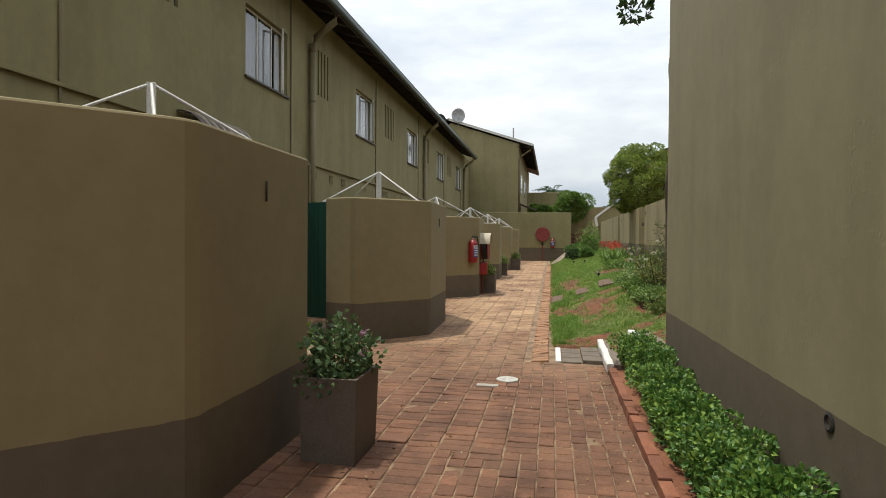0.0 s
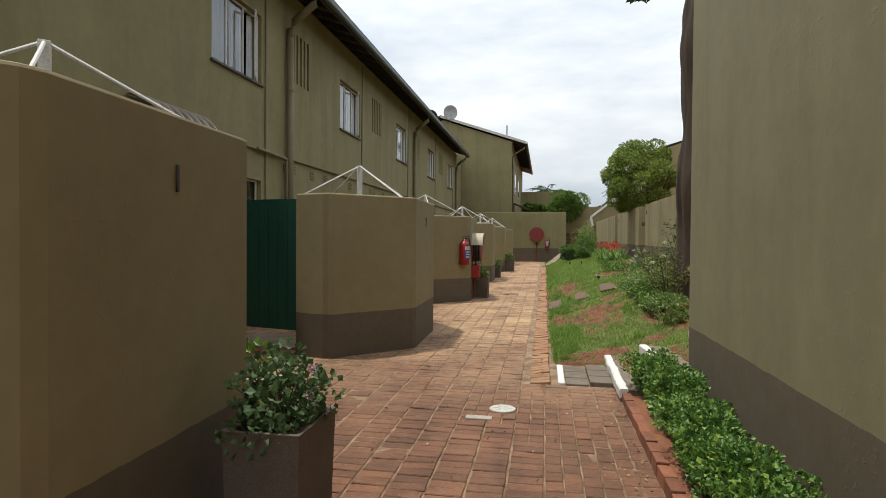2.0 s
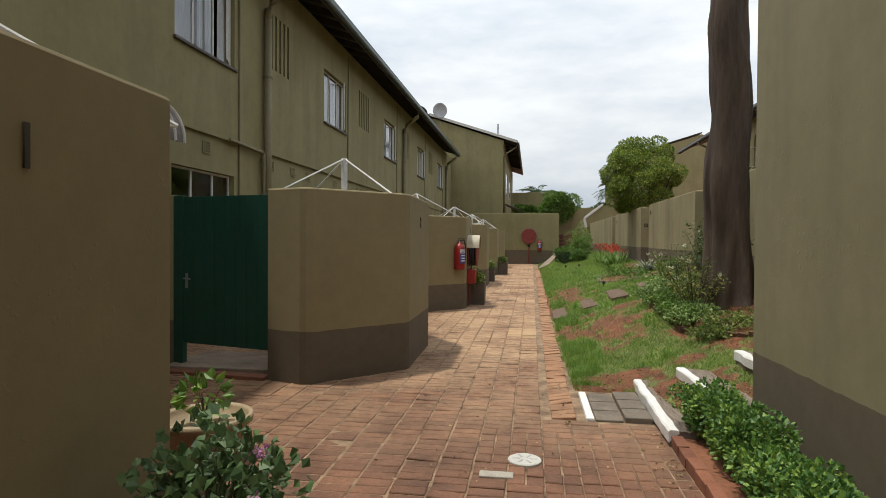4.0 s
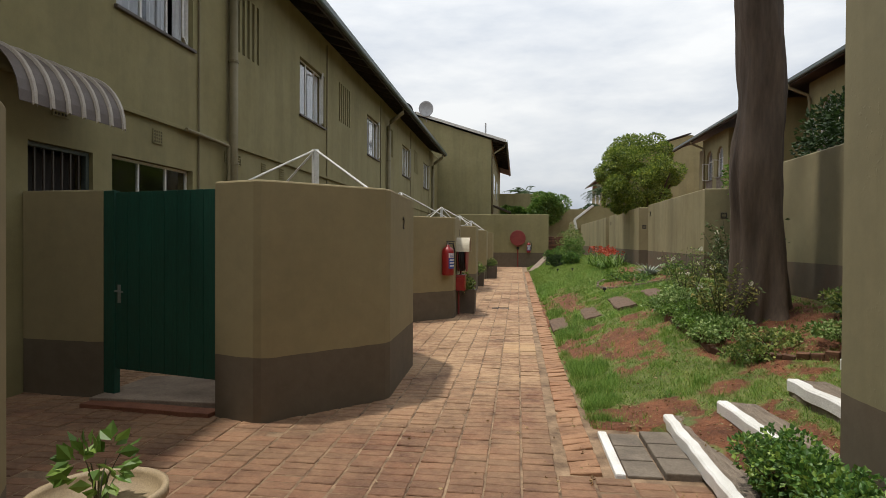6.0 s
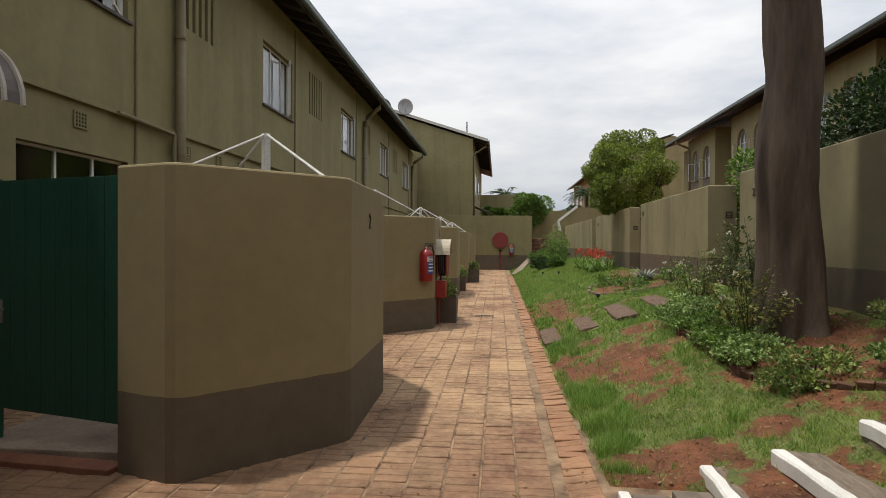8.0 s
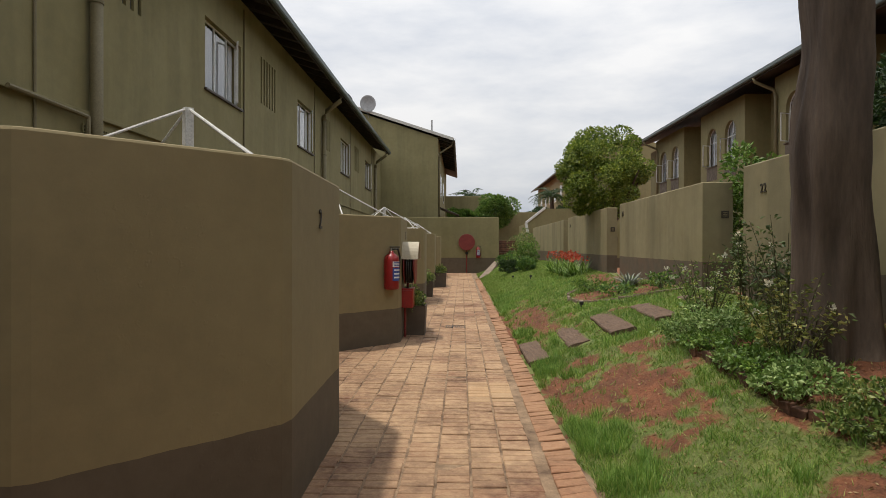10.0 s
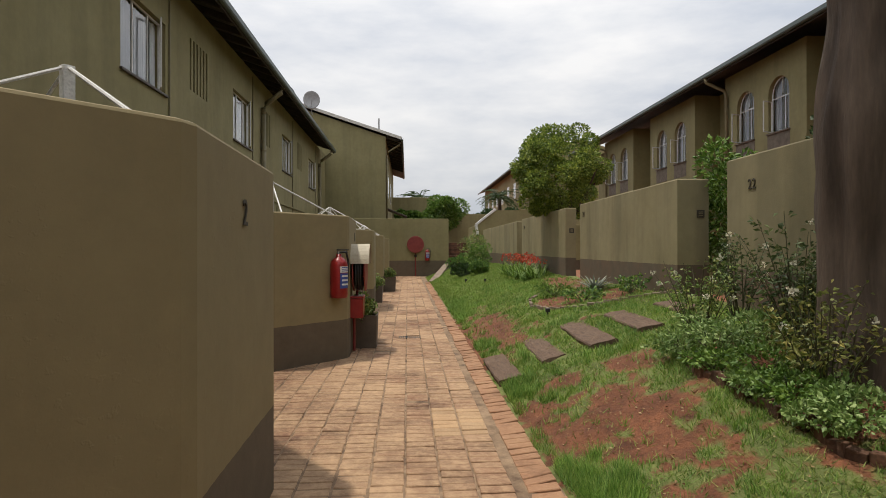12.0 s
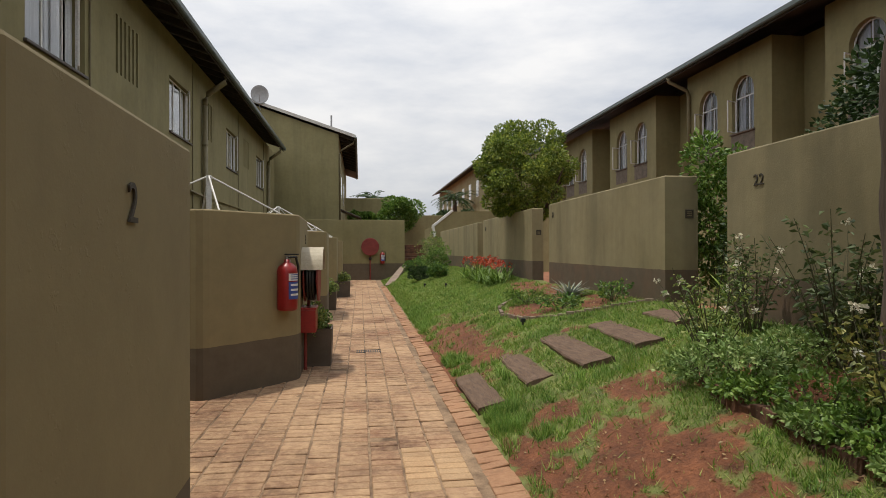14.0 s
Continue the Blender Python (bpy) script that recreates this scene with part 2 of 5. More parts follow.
M_BARK = speckled("tree_bark", (0.05, 0.035, 0.026), (0.165, 0.12, 0.088), 3.0, 0.9, 0, 1.0, 30, (1, 1, 0.16))
M_STEM = speckled("green_stem", (0.06, 0.07, 0.03), (0.11, 0.1, 0.05), 8.0, 0.8)
M_NUM = speckled("dark_number_paint", (0.035, 0.028, 0.018), (0.06, 0.05, 0.035), 9.0, 0.7)
M_LEAF = leafy("bed_leaf", (0.05, 0.12, 0.025), (0.1, 0.215, 0.045), (0.28, 0.4, 0.075))
M_GERAN = leafy("geranium_leaf", (0.05, 0.095, 0.035), (0.09, 0.155, 0.06), (0.16, 0.24, 0.1))
M_TREELEAF = leafy("round_tree_leaf", (0.085, 0.14, 0.022), (0.185, 0.265, 0.04), (0.38, 0.44, 0.08))
M_DARKLEAF = leafy("dark_leaf", (0.018, 0.042, 0.012), (0.038, 0.078, 0.02), (0.065, 0.12, 0.03))
M_HEDGE = leafy("hedge_leaf", (0.06, 0.13, 0.02), (0.13, 0.24, 0.038), (0.24, 0.36, 0.075))
M_GRASS = leafy("grass_blade", (0.09, 0.185, 0.026), (0.2, 0.335, 0.055), (0.42, 0.44, 0.15), 0.6, 0.35)
M_PALELEAF = leafy("pale_leaf", (0.1, 0.18, 0.045), (0.2, 0.32, 0.09), (0.38, 0.48, 0.2))
M_TUFT = leafy("tuft_blade", (0.08, 0.17, 0.028), (0.17, 0.32, 0.055), (0.34, 0.45, 0.12), 0.55, 0.35)
M_ROSE = leafy("rose_leaf", (0.085, 0.14, 0.036), (0.17, 0.26, 0.065), (0.4, 0.42, 0.14))
M_OLIVELEAF = leafy("olive_leaf", (0.045, 0.075, 0.026), (0.09, 0.135, 0.045), (0.19, 0.23, 0.09))
M_YELLOWLEAF = leafy("yellowing_leaf", (0.09, 0.13, 0.03), (0.21, 0.24, 0.06), (0.42, 0.37, 0.12))
M_DRY = leafy("dry_leaf", (0.2, 0.1, 0.05), (0.32, 0.2, 0.1), (0.48, 0.36, 0.2))
M_SILVER = leafy("silver_leaf", (0.17, 0.2, 0.17), (0.25, 0.28, 0.24), (0.34, 0.37, 0.32))
M_PETAL_RED = leafy("red_petal", (0.42, 0.03, 0.015), (0.52, 0.07, 0.03), (0.5, 0.12, 0.06))
M_PETAL_PINK = leafy("pink_petal", (0.42, 0.16, 0.35), (0.5, 0.22, 0.42), (0.6, 0.35, 0.5))
M_PETAL_WHITE = leafy("white_petal", (0.62, 0.58, 0.48), (0.7, 0.68, 0.58), (0.75, 0.74, 0.68))

m, n, l, b = material("window_glass", 0.04)
b.inputs["Transmission Weight"].default_value, b.inputs["IOR"].default_value = 1.0, 1.45
M_GLASS = m

m, n, l, b = material("bank_turf_and_soil", 0.95)
turf = ramp(n, l, noise_node(n, l, 3.0, 5, 0.6), [(0.3, (0.08, 0.1, 0.026)), (0.7, (0.19, 0.215, 0.06))])
earth = ramp(n, l, noise_node(n, l, 4.5, 6, 0.65), [(0.3, (0.085, 0.03, 0.013)), (0.7, (0.25, 0.098, 0.044))])
crumb = noise_node(n, l, 32, 5, 0.7)
earth = mixed(n, l, 1.0, earth, ramp(n, l, crumb, [(0.3, (0.55, 0.5, 0.5)), (0.65, (1.15, 1.12, 1.1))]), "MULTIPLY")
cover, ragged = n.new("ShaderNodeAttribute"), n.new("ShaderNodeMath")
cover.attribute_name = "soil_cover"
ragged.operation, ragged.inputs[1].default_value = "MULTIPLY_ADD", 0.9
l.new(noise_node(n, l, 14, 6, 0.75), ragged.inputs[0])
l.new(cover.outputs["Fac"], ragged.inputs[2])
l.new(mixed(n, l, ramp(n, l, ragged.outputs[0], [(0.34, (0, 0, 0)), (0.56, (1, 1, 1))]), turf, earth), b.inputs["Base Color"])
bumped(n, l, b, crumb, 1.0, 0.02)
M_BANK = m


# ---- mesh helpers ----
def bm_box(bm, x0, x1, y0, y1, z0, z1, bevel=0.0, m=None):
    r = bmesh.ops.create_cube(bm, size=1.0)
    bmesh.ops.transform(bm, matrix=Matrix.LocRotScale(((x0 + x1) / 2, (y0 + y1) / 2, (z0 + z1) / 2), None, (abs(x1 - x0), abs(y1 - y0), abs(z1 - z0))), verts=r["verts"])
    vs = r["verts"]
    if bevel:
        es = list({e for v in vs for e in v.link_edges})
        rr = bmesh.ops.bevel(bm, geom=es, offset=bevel, segments=2, affect="EDGES", profile=0.6)
        vs = list({v for f in rr["faces"] for v in f.verts} | {v for v in vs if v.is_valid})
    if m is not None:
        bmesh.ops.transform(bm, matrix=m, verts=vs)
    return vs


def bm_tube(bm, pts, r, seg=8, cap=True):
    """A tube along points; r one radius or one for each point."""
    pts = [Vector(p) for p in pts]
    rs = r if isinstance(r, (list, tuple)) else [r] * len(pts)
    rings = []
    for i, p in enumerate(pts):
        d = (pts[min(i + 1, len(pts) - 1)] - pts[max(i - 1, 0)]).normalized()
        a = d.cross(Vector((0, 0, 1)) if abs(d.z) < 0.9 else Vector((1, 0, 0))).normalized()
        c = d.cross(a)
        rings.append([bm.verts.new(p + rs[i] * (a * math.cos(k * math.tau / seg) + c * math.sin(k * math.tau / seg))) for k in range(seg)])
    for q, s in zip(rings, rings[1:]):
        for k in range(seg):
            bm.faces.new((q[k], q[(k + 1) % seg], s[(k + 1) % seg], s[k]))
    if cap:
        bm.faces.new(rings[0])
        bm.faces.new(rings[-1][::-1])


def bm_lathe(bm, profile, m=None, seg=24):
    """A turned body round z from (radius, height) pairs."""
    rings = []
    for r, z in profile:
        ring = [bm.verts.new((r * math.cos(k * math.tau / seg), r * math.sin(k * math.tau / seg), z)) for k in range(seg)]
        rings.append(ring)
    for q, s in zip(rings, rings[1:]):
        for k in range(seg):
            bm.faces.new((q[k], q[(k + 1) % seg], s[(k + 1) % seg], s[k]))
    bm.faces.new(rings[0][::-1])
    bm.faces.new(rings[-1])
    if m is not None:
        bmesh.ops.transform(bm, matrix=m, verts=[v for g in rings for v in g])


def as_mesh(name, bm, mat, smooth=False):
    bmesh.ops.recalc_face_normals(bm, faces=bm.faces)
    me = bpy.data.meshes.new(name)
    bm.to_mesh(me)
    bm.free()
    me.materials.append(mat)
    if smooth:
        me.shade_smooth()
    return me


def part(name, bm, mat, parent=None, label="", smooth=False):
    ob = new(name, as_mesh(name, bm, mat, smooth))
    if parent is not None:
        ob.parent = parent
    return tagged(ob, label)


def boxed(name, dims, mat, parent=None, label="", bevel=0.0, m=None):
    bm = bmesh.new()
    bm_box(bm, *dims, bevel, m)
    return part(name, bm, mat, parent, label)


def thing(name, label, category, group="", at=(0, 0, 0), rz=0, kind=""):
    ob = new(name)
    ob.matrix_basis = pose(*at, 0, 0, rz)
    return tagged(ob, label, category, group, kind)


def raw_mesh(name, verts, faces, mat):
    me = bpy.data.meshes.new(name)
    me.from_pydata(verts, [], faces)
    me.materials.append(mat)
    me.update()
    return me


def raw_part(name, verts, faces, mat, parent=None, label=""):
    ob = new(name, raw_mesh(name, verts, faces, mat))
    if parent is not None:
        ob.parent = parent
    return tagged(ob, label)


def wall_run(name, pts, thick, z0, z1, mat, label="", cap=0.018):
    """A wall along a plan line: its outer face on pts, its body to the left of the way along them; softened top edges."""
    P = [Vector((x, y)) for x, y in pts]
    off = []
    for i, p in enumerate(P):
        ds = []
        if i:
            ds.append((p - P[i - 1]).normalized())
        if i < len(P) - 1:
            ds.append((P[i + 1] - p).normalized())
        ns = [Vector((-d.y, d.x)) for d in ds]
        nn = sum(ns, Vector((0, 0))).normalized()
        off.append((nn, 1 / max(0.4, nn.dot(ns[0]))))
    prof = [(0, z0), (0, z1 - cap), (cap * 0.35, z1 - cap * 0.3), (cap, z1), (thick - cap, z1), (thick - cap * 0.35, z1 - cap * 0.3), (thick, z1 - cap), (thick, z0)]
    bm = bmesh.new()
    rings = [[bm.verts.new((*(p + nn * k * w), z)) for w, z in prof] for p, (nn, k) in zip(P, off)]
    for a, c in zip(rings, rings[1:]):
        for j in range(len(prof)):
            bm.faces.new((a[j], a[(j + 1) % len(prof)], c[(j + 1) % len(prof)], c[j]))
    bm.faces.new(rings[0])
    bm.faces.new(rings[-1][::-1])
    ob = part(name, bm, mat, smooth=True)
    ob.data.set_sharp_from_angle(angle=radians(12))
    return tagged(ob, label, "wall", kind="structure")


def holed(length, z0, z1, thick, holes):
    """A wall along +x from 0 to length, front face at y = 0, body towards +y, with square openings (x0, x1, z0, z1)."""
    xs = sorted({0.0, length, *[h[0] for h in holes], *[h[1] for h in holes]})
    zs = sorted({z0, z1, *[h[2] for h in holes], *[h[3] for h in holes]})
    solid = {}
    for i in range(len(xs) - 1):
        for j in range(len(zs) - 1):
            cx, cz = (xs[i] + xs[i + 1]) / 2, (zs[j] + zs[j + 1]) / 2
            solid[i, j] = not any(a < cx < b2 and c < cz < d for a, b2, c, d in holes)
    verts, faces, cache = [], [], {}

    def v(i, j, k):
        if (i, j, k) not in cache:
            cache[i, j, k] = len(verts)
            verts.append((xs[i], thick * k, zs[j]))
        return cache[i, j, k]
    for (i, j), s in solid.items():
        if not s:
            continue
        faces.append((v(i, j, 0), v(i + 1, j, 0), v(i + 1, j + 1, 0), v(i, j + 1, 0)))
        faces.append((v(i, j, 1), v(i, j + 1, 1), v(i + 1, j + 1, 1), v(i + 1, j, 1)))
        for di, dj, q in ((-1, 0, ((i, j), (i, j + 1))), (1, 0, ((i + 1, j + 1), (i + 1, j))), (0, -1, ((i + 1, j), (i, j))), (0, 1, ((i, j + 1), (i + 1, j + 1)))):
            if not solid.get((i + di, j + dj), False):
                (a, c), (d, e) = q
                faces.append((v(a, c, 0), v(d, e, 0), v(d, e, 1), v(a, c, 1)))
    return verts, faces


def leaves(pts, dirs, size, rng, fold=0.25, wide=0.62, droop=0.0):
    """Folded four-point leaves at points, growing along dirs; returns verts and faces."""
    n_ = len(pts)
    s = size * rng.uniform(0.6, 1.25, (n_, 1))
    d = dirs / np.maximum(np.linalg.norm(dirs, axis=1, keepdims=True), 1e-6)
    r = rng.normal(size=(n_, 3))
    a = np.cross(d, r)
    a /= np.maximum(np.linalg.norm(a, axis=1, keepdims=True), 1e-6)
    up = np.cross(a, d)
    base, tip = pts, pts + d * s - np.array([0, 0, droop]) * s
    mid = pts + d * s * 0.5
    lft, rgt = mid + a * s * wide * 0.5 + up * s * fold, mid - a * s * wide * 0.5 + up * s * fold
    V = np.stack([base, lft, tip, rgt], 1).reshape(-1, 3)
    k = np.arange(n_)[:, None] * 4
    F = np.concatenate([k + np.array([0, 1, 2]), k + np.array([0, 2, 3])])
    return V.tolist(), F.tolist()


def blob_points(rng, centre, radii, count, shell=0.55):
    d = rng.normal(size=(count, 3))
    d /= np.linalg.norm(d, axis=1, keepdims=True)
    r = rng.uniform(shell, 1.0, (count, 1)) ** 0.6
    return np.array(centre) + d * r * np.array(radii), d


# ---- setting ----
def grade(y):
    return 0.004 * y


XS = (-0.3, -0.05, 0.06, 0.55, 1.1, 1.57, 2.3, 3.0, 4.0)
ZS_FAR = (-0.05, 0.02, 0.045, 0.24, 0.465, 0.62, 0.79, 0.92, 0.95)
ZS_NEAR = (-0.05, -0.02, 0.02, 0.06, 0.2, 0.31, 0.57, 0.84, 0.9)
BARE = ((0.75, 8.95, 0.5, 0.3), (0.98, 7.9, 0.2, 1.2), (1.47, 7.8, 0.14, 0.7), (0.4, 8.62, 0.5, 0.14), (1.25, 9.1, 0.3, 0.2), (0.74, 11.4, 0.5, 1.0), (1.15, 12.6, 0.3, 0.35), (0.55, 12.9, 0.25, 0.3), (0.4, 17.4, 0.52, 2.3), (0.5, 15.5, 0.3, 0.4), (0.15, 12.2, 0.1, 0.5), (1.9, 17.6, 0.5, 0.9), (2.5, 16.6, 0.5, 0.5), (1.5, 15.3, 0.25, 0.2), (2.2, 10.8, 0.75, 1.7), (2.6, 20.0, 0.4, 3.0))


def bare(x, y):
    """Above 0 where the red soil shows."""
    d = max(1.0 - math.hypot((x - a) / c, (y - e) / f) for a, e, c, f in BARE)
    return 0.8 * d + 0.6 * noise.noise((x * 2.4, y * 2.4, 1.0)) + 0.5 * noise.noise((x * 8, y * 8, 2.0)) - 0.06


def garden(x, y):
    """Height of the planted bank beside the path."""
    k = min(1.0, max(0.0, (y - 8.6) / 3.0))
    k = k * k * (3 - 2 * k)
    z = float(np.interp(x, XS, ZS_NEAR)) * (1 - k) + float(np.interp(x, XS, ZS_FAR)) * k
    z += grade(y) * 0.7 + (0.035 * noise.noise((x * 1.7, y * 1.7, 0.3)) + 0.014 * noise.noise((x * 6, y * 6, 0.9))) * (1 if x > 0.15 else 0.45)
    q = min(1.0, max(0.0, (8.55 - y) / 0.12)) * min(1.0, max(0.0, (0.72 - x) / 0.06))
    return z * (1 - q) - 0.12 * q


bm = bmesh.new()
bm_box(bm, -400, 400, -300, 700, -0.6, -0.12)
tagged(part("ground", bm, M_SOIL), "bare reddish ground around the houses", "ground", kind="structure")

verts, faces = [], []
for i in range(3):
    for j in range(24):
        verts.append(((-6.0, 0.02, 0.68)[i], -6 + j * 2.0, grade(-6 + j * 2.0) + 0.004))
for i in range(2):
    for j in range(23):
        a = i * 24 + j
        faces.append((a, a + 24, a + 25, a + 1))
path = tagged(raw_part("pavement", verts, faces, M_SAND), "brick-paved footpath of worn red clay pavers", "pavement", kind="structure")

nx, ny = 110, 900
verts, faces = [], []
for i in range(nx + 1):
    for j in range(ny + 1):
        x, y = -0.1 + 3.25 * i / nx, 7.05 + 33.0 * j / ny
        verts.append((x, y, garden(x, y)))
for i in range(nx):
    for j in range(ny):
        a = i * (ny + 1) + j
        faces.append((a, a + ny + 1, a + ny + 2, a + 1))
lawn = tagged(raw_part("lawn_ground", verts, faces, M_BANK), "sloping bank of patchy grass and red soil", "ground", kind="structure")
cover = lawn.data.attributes.new("soil_cover", "FLOAT", "POINT")
cover.data.foreach_set("value", [max(-1.0, min(1.0, bare(v[0], v[1]) + 0.5 * max(0.0, 1 - abs(v[0]) / 0.14))) for v in verts])
lawn.data.shade_smooth()

# the yard walls of the row of houses, one after another along the path
PITCH = 6.35
TOPS = (2.21, 2.18, 2.16, 2.16, 2.17, 2.18)
for k in range(6):
    y = PITCH * (k - 1)
    wall_run(f"wall_yard_{k + 1}", [(-3.33, 8.42 + y), (-2.90, 8.275 + y), (-2.83, 8.28 + y), (-2.77, 8.32 + y), (-2.0, 9.13 + y), (-1.93, 9.21 + y), (-1.9, 9.3 + y), (-1.935, 10.84 + y), (-2.75, 11.95 + y), (-5.70, 11.98 + y)], 0.2, -0.15, TOPS[k], M_YARD,
             "olive plastered yard wall with a dark painted base")
    wall_run(f"wall_gate_side_{k + 1}", [(-5.70, 8.9 + y), (-4.74, 8.82 + y)], 0.2, -0.15, TOPS[k] - 0.03, M_YARD, "olive plastered wall beside a green gate")
    bm = bmesh.new()
    bm_box(bm, -4.74, -3.33, 8.62 + y, 9.6 + y, -0.1, 0.075 + grade(8.4 + y), 0.012)
    tagged(part(f"floor_threshold_{k + 1}", bm, M_SLAB), "worn concrete threshold slab inside the gate", "floor", kind="structure")
    bm = bmesh.new()
    bm_box(bm, -4.73, -3.34, 8.42 + y, 8.6 + y, -0.1, 0.05 + grade(8.4 + y), 0.008, pose(-4.035, 8.56 + y, 0, 0, 0, -6) @ pose(4.035, -8.56 - y, 0))
    tagged(part(f"trim_threshold_{k + 1}", bm, M_EDGE), "dark red brick step edge at the gate", "trim", kind="structure")

# the tall blank gable beside the start of the path
wall_run("wall_gable_near", [(9.0, 7.12), (1.3, 7.12), (1.3, -7.0)], 0.3, -0.2, 7.6, M_GABLE, "tall olive plastered gable wall with a dark painted base")

# garden walls on the upper side of the bank
for k, (a, c, top, back) in enumerate(((7.16, 14.15, 2.79, 3.5), (15.55, 20.6, 2.73, 3.53), (21.9, 27.7, 2.74, 3.32), (28.7, 38.5, 2.72, 3.32))):
    wall_run(f"wall_garden_{k + 1}", [(3.48, c), (3.04, c), (3.04, a), (back, a)], 0.22, 0.3, top, M_GARDEN_WALL, "rain-streaked olive garden wall with a darker base")

# far wall across the end of the path, stairs and terraces behind it
wall_run("wall_far", [(-5.7, 40.0), (1.27, 40.0), (1.3, 47.0)], 0.25, -0.2, 3.4, M_FARWALL, "olive plastered wall across the end of the path")
wall_run("wall_terrace", [(1.5, 52.0), (9.0, 52.0)], 0.25, -0.2, 4.4, M_FACADE, "pale olive terrace wall beyond the steps")
wall_run("wall_terrace_back", [(-8.0, 56.0), (1.4, 56.0)], 0.25, -0.2, 6.0, M_FACADE, "pale olive wall behind the terrace")
# ---- left row of houses ----
def window(name, y, z, w, h, open_sash):
    """A white steel casement in the left facade, its glass looking along +x; y and z are its lower near corner."""
    t = thing(name, "white steel window with net curtains" + (" and an open side sash" if open_sash else ""), "window", "house windows", (-5.72, y, z), 90, "structure")
    f = 0.035
    for i, d in enumerate(((0, w, 0.1, 0.14, 0, f), (0, w, 0.1, 0.14, h - f, h), (0, f, 0.1, 0.14, f, h - f), (w - f, w, 0.1, 0.14, f, h - f), (w * 0.36 - f / 2, w * 0.36 + f / 2, 0.1, 0.14, f, h - f), (w * 0.7 - f / 2, w * 0.7 + f / 2, 0.1, 0.14, f, h - f))):
        boxed("window_frame", d, M_WHITE, t, bevel=0.005)
    for a, c in ((f, w * 0.36), (w * 0.36, w * 0.7), (w * 0.7, w - f)):
        if open_sash and a > w * 0.6:
            continue
        p = boxed("pane", (a + f / 2, c - f / 2, 0.117, 0.123, f, h - f), M_GLASS, t)
        p.visible_shadow = False
    if open_sash:
        q = pose(w - f, 0.1, 0, 0, 0, 24)
        s = boxed("open_sash", (-0.0, 0.035, -0.035, 0, 0.03, h - 0.03), M_WHITE, t, "opened sash", 0.004, q)
        for d in ((-0.48, 0, -0.03, 0, 0.03, 0.065), (-0.48, 0, -0.03, 0, h - 0.065, h - 0.03), (-0.48, -0.445, -0.03, 0, 0.065, h - 0.065)):
            boxed("sash_rail", d, M_WHITE, s, "", 0.004, q)
    boxed("window_sill", (-0.04, w + 0.04, -0.05, 0.1, -0.05, -0.004), M_SILL, t, "dark tiled sill", 0.008)
    return t


def curtain(y, z, w, h):
    verts, faces = [], []
    nn = 60
    for i in range(nn + 1):
        u = w * i / nn
        d = 0.03 * math.sin(u * 42) + 0.012 * math.sin(u * 17 + y)
        verts += [(-5.92 + d, y + u, z + 0.02), (-5.92 + d * 0.7, y + u, z + h - 0.03)]
    for i in range(nn):
        a = 2 * i
        if 0.44 < i / nn < 0.5 or 0.8 < i / nn < 0.86:
            continue
        faces.append((a, a + 2, a + 3, a + 1))
    ob = raw_part("curtain", verts, faces, M_NET)
    s = ob.modifiers.new("thickness", "SOLIDIFY")
    s.thickness = 0.004
    return tagged(ob, "gathered white net curtain behind the window", "curtain", "net curtains")


WIN_Y = (4.1, 10.36, 16.78, 23.05, 29.25, 35.2)
Y_START, Y_END = -8.0, 40.9
holes = []
for wy in WIN_Y:
    holes.append((wy - Y_START, wy + 1.8 - Y_START, 4.66, 6.02))
    holes.append((wy - 0.08 - Y_START, wy + 1.8 - Y_START, 1.55, 2.74))
    holes.append((wy - 1.38 - Y_START, wy - 0.42 - Y_START, 0.12, 2.7))
    for i in range(6):
        a = wy + 3.08 + i * 0.205
        holes.append((a - Y_START, a + 0.1 - Y_START, 5.12, 6.24))
holes.append((6.35 - Y_START, 8.3 - Y_START, 1.5, 2.75))
verts, faces = holed(Y_END - Y_START, -0.2, 7.05, 0.26, holes)
f_wall = raw_part("wall_facade_row", verts, faces, M_FACADE)
f_wall.matrix_basis = pose(-5.72, Y_START, 0, 0, 0, 90)
tagged(f_wall, "long olive plastered two-storey house front", "wall", kind="structure")
boxed("wall_facade_back", (-13.2, -12.9, Y_START, Y_END, -0.2, 7.0), M_FACADE)
tagged(bpy.data.objects["wall_facade_back"], "plain rear wall of the row of houses", "wall", kind="structure")
# inner wall and slab coloured near-black to stand in for unlit rooms
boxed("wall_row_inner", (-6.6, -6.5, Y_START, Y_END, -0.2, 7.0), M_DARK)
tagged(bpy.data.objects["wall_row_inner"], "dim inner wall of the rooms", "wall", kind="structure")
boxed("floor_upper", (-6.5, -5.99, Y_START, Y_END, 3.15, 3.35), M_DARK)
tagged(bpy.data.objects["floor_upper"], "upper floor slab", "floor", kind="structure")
for i, y in enumerate((Y_START, Y_END)):
    o = boxed(f"wall_row_end_{i + 1}", (-12.9, -5.985, y, y + 0.2) + (-0.2, 7.0), M_FACADE)
    tagged(o, "end wall of the row of houses", "wall", kind="structure")
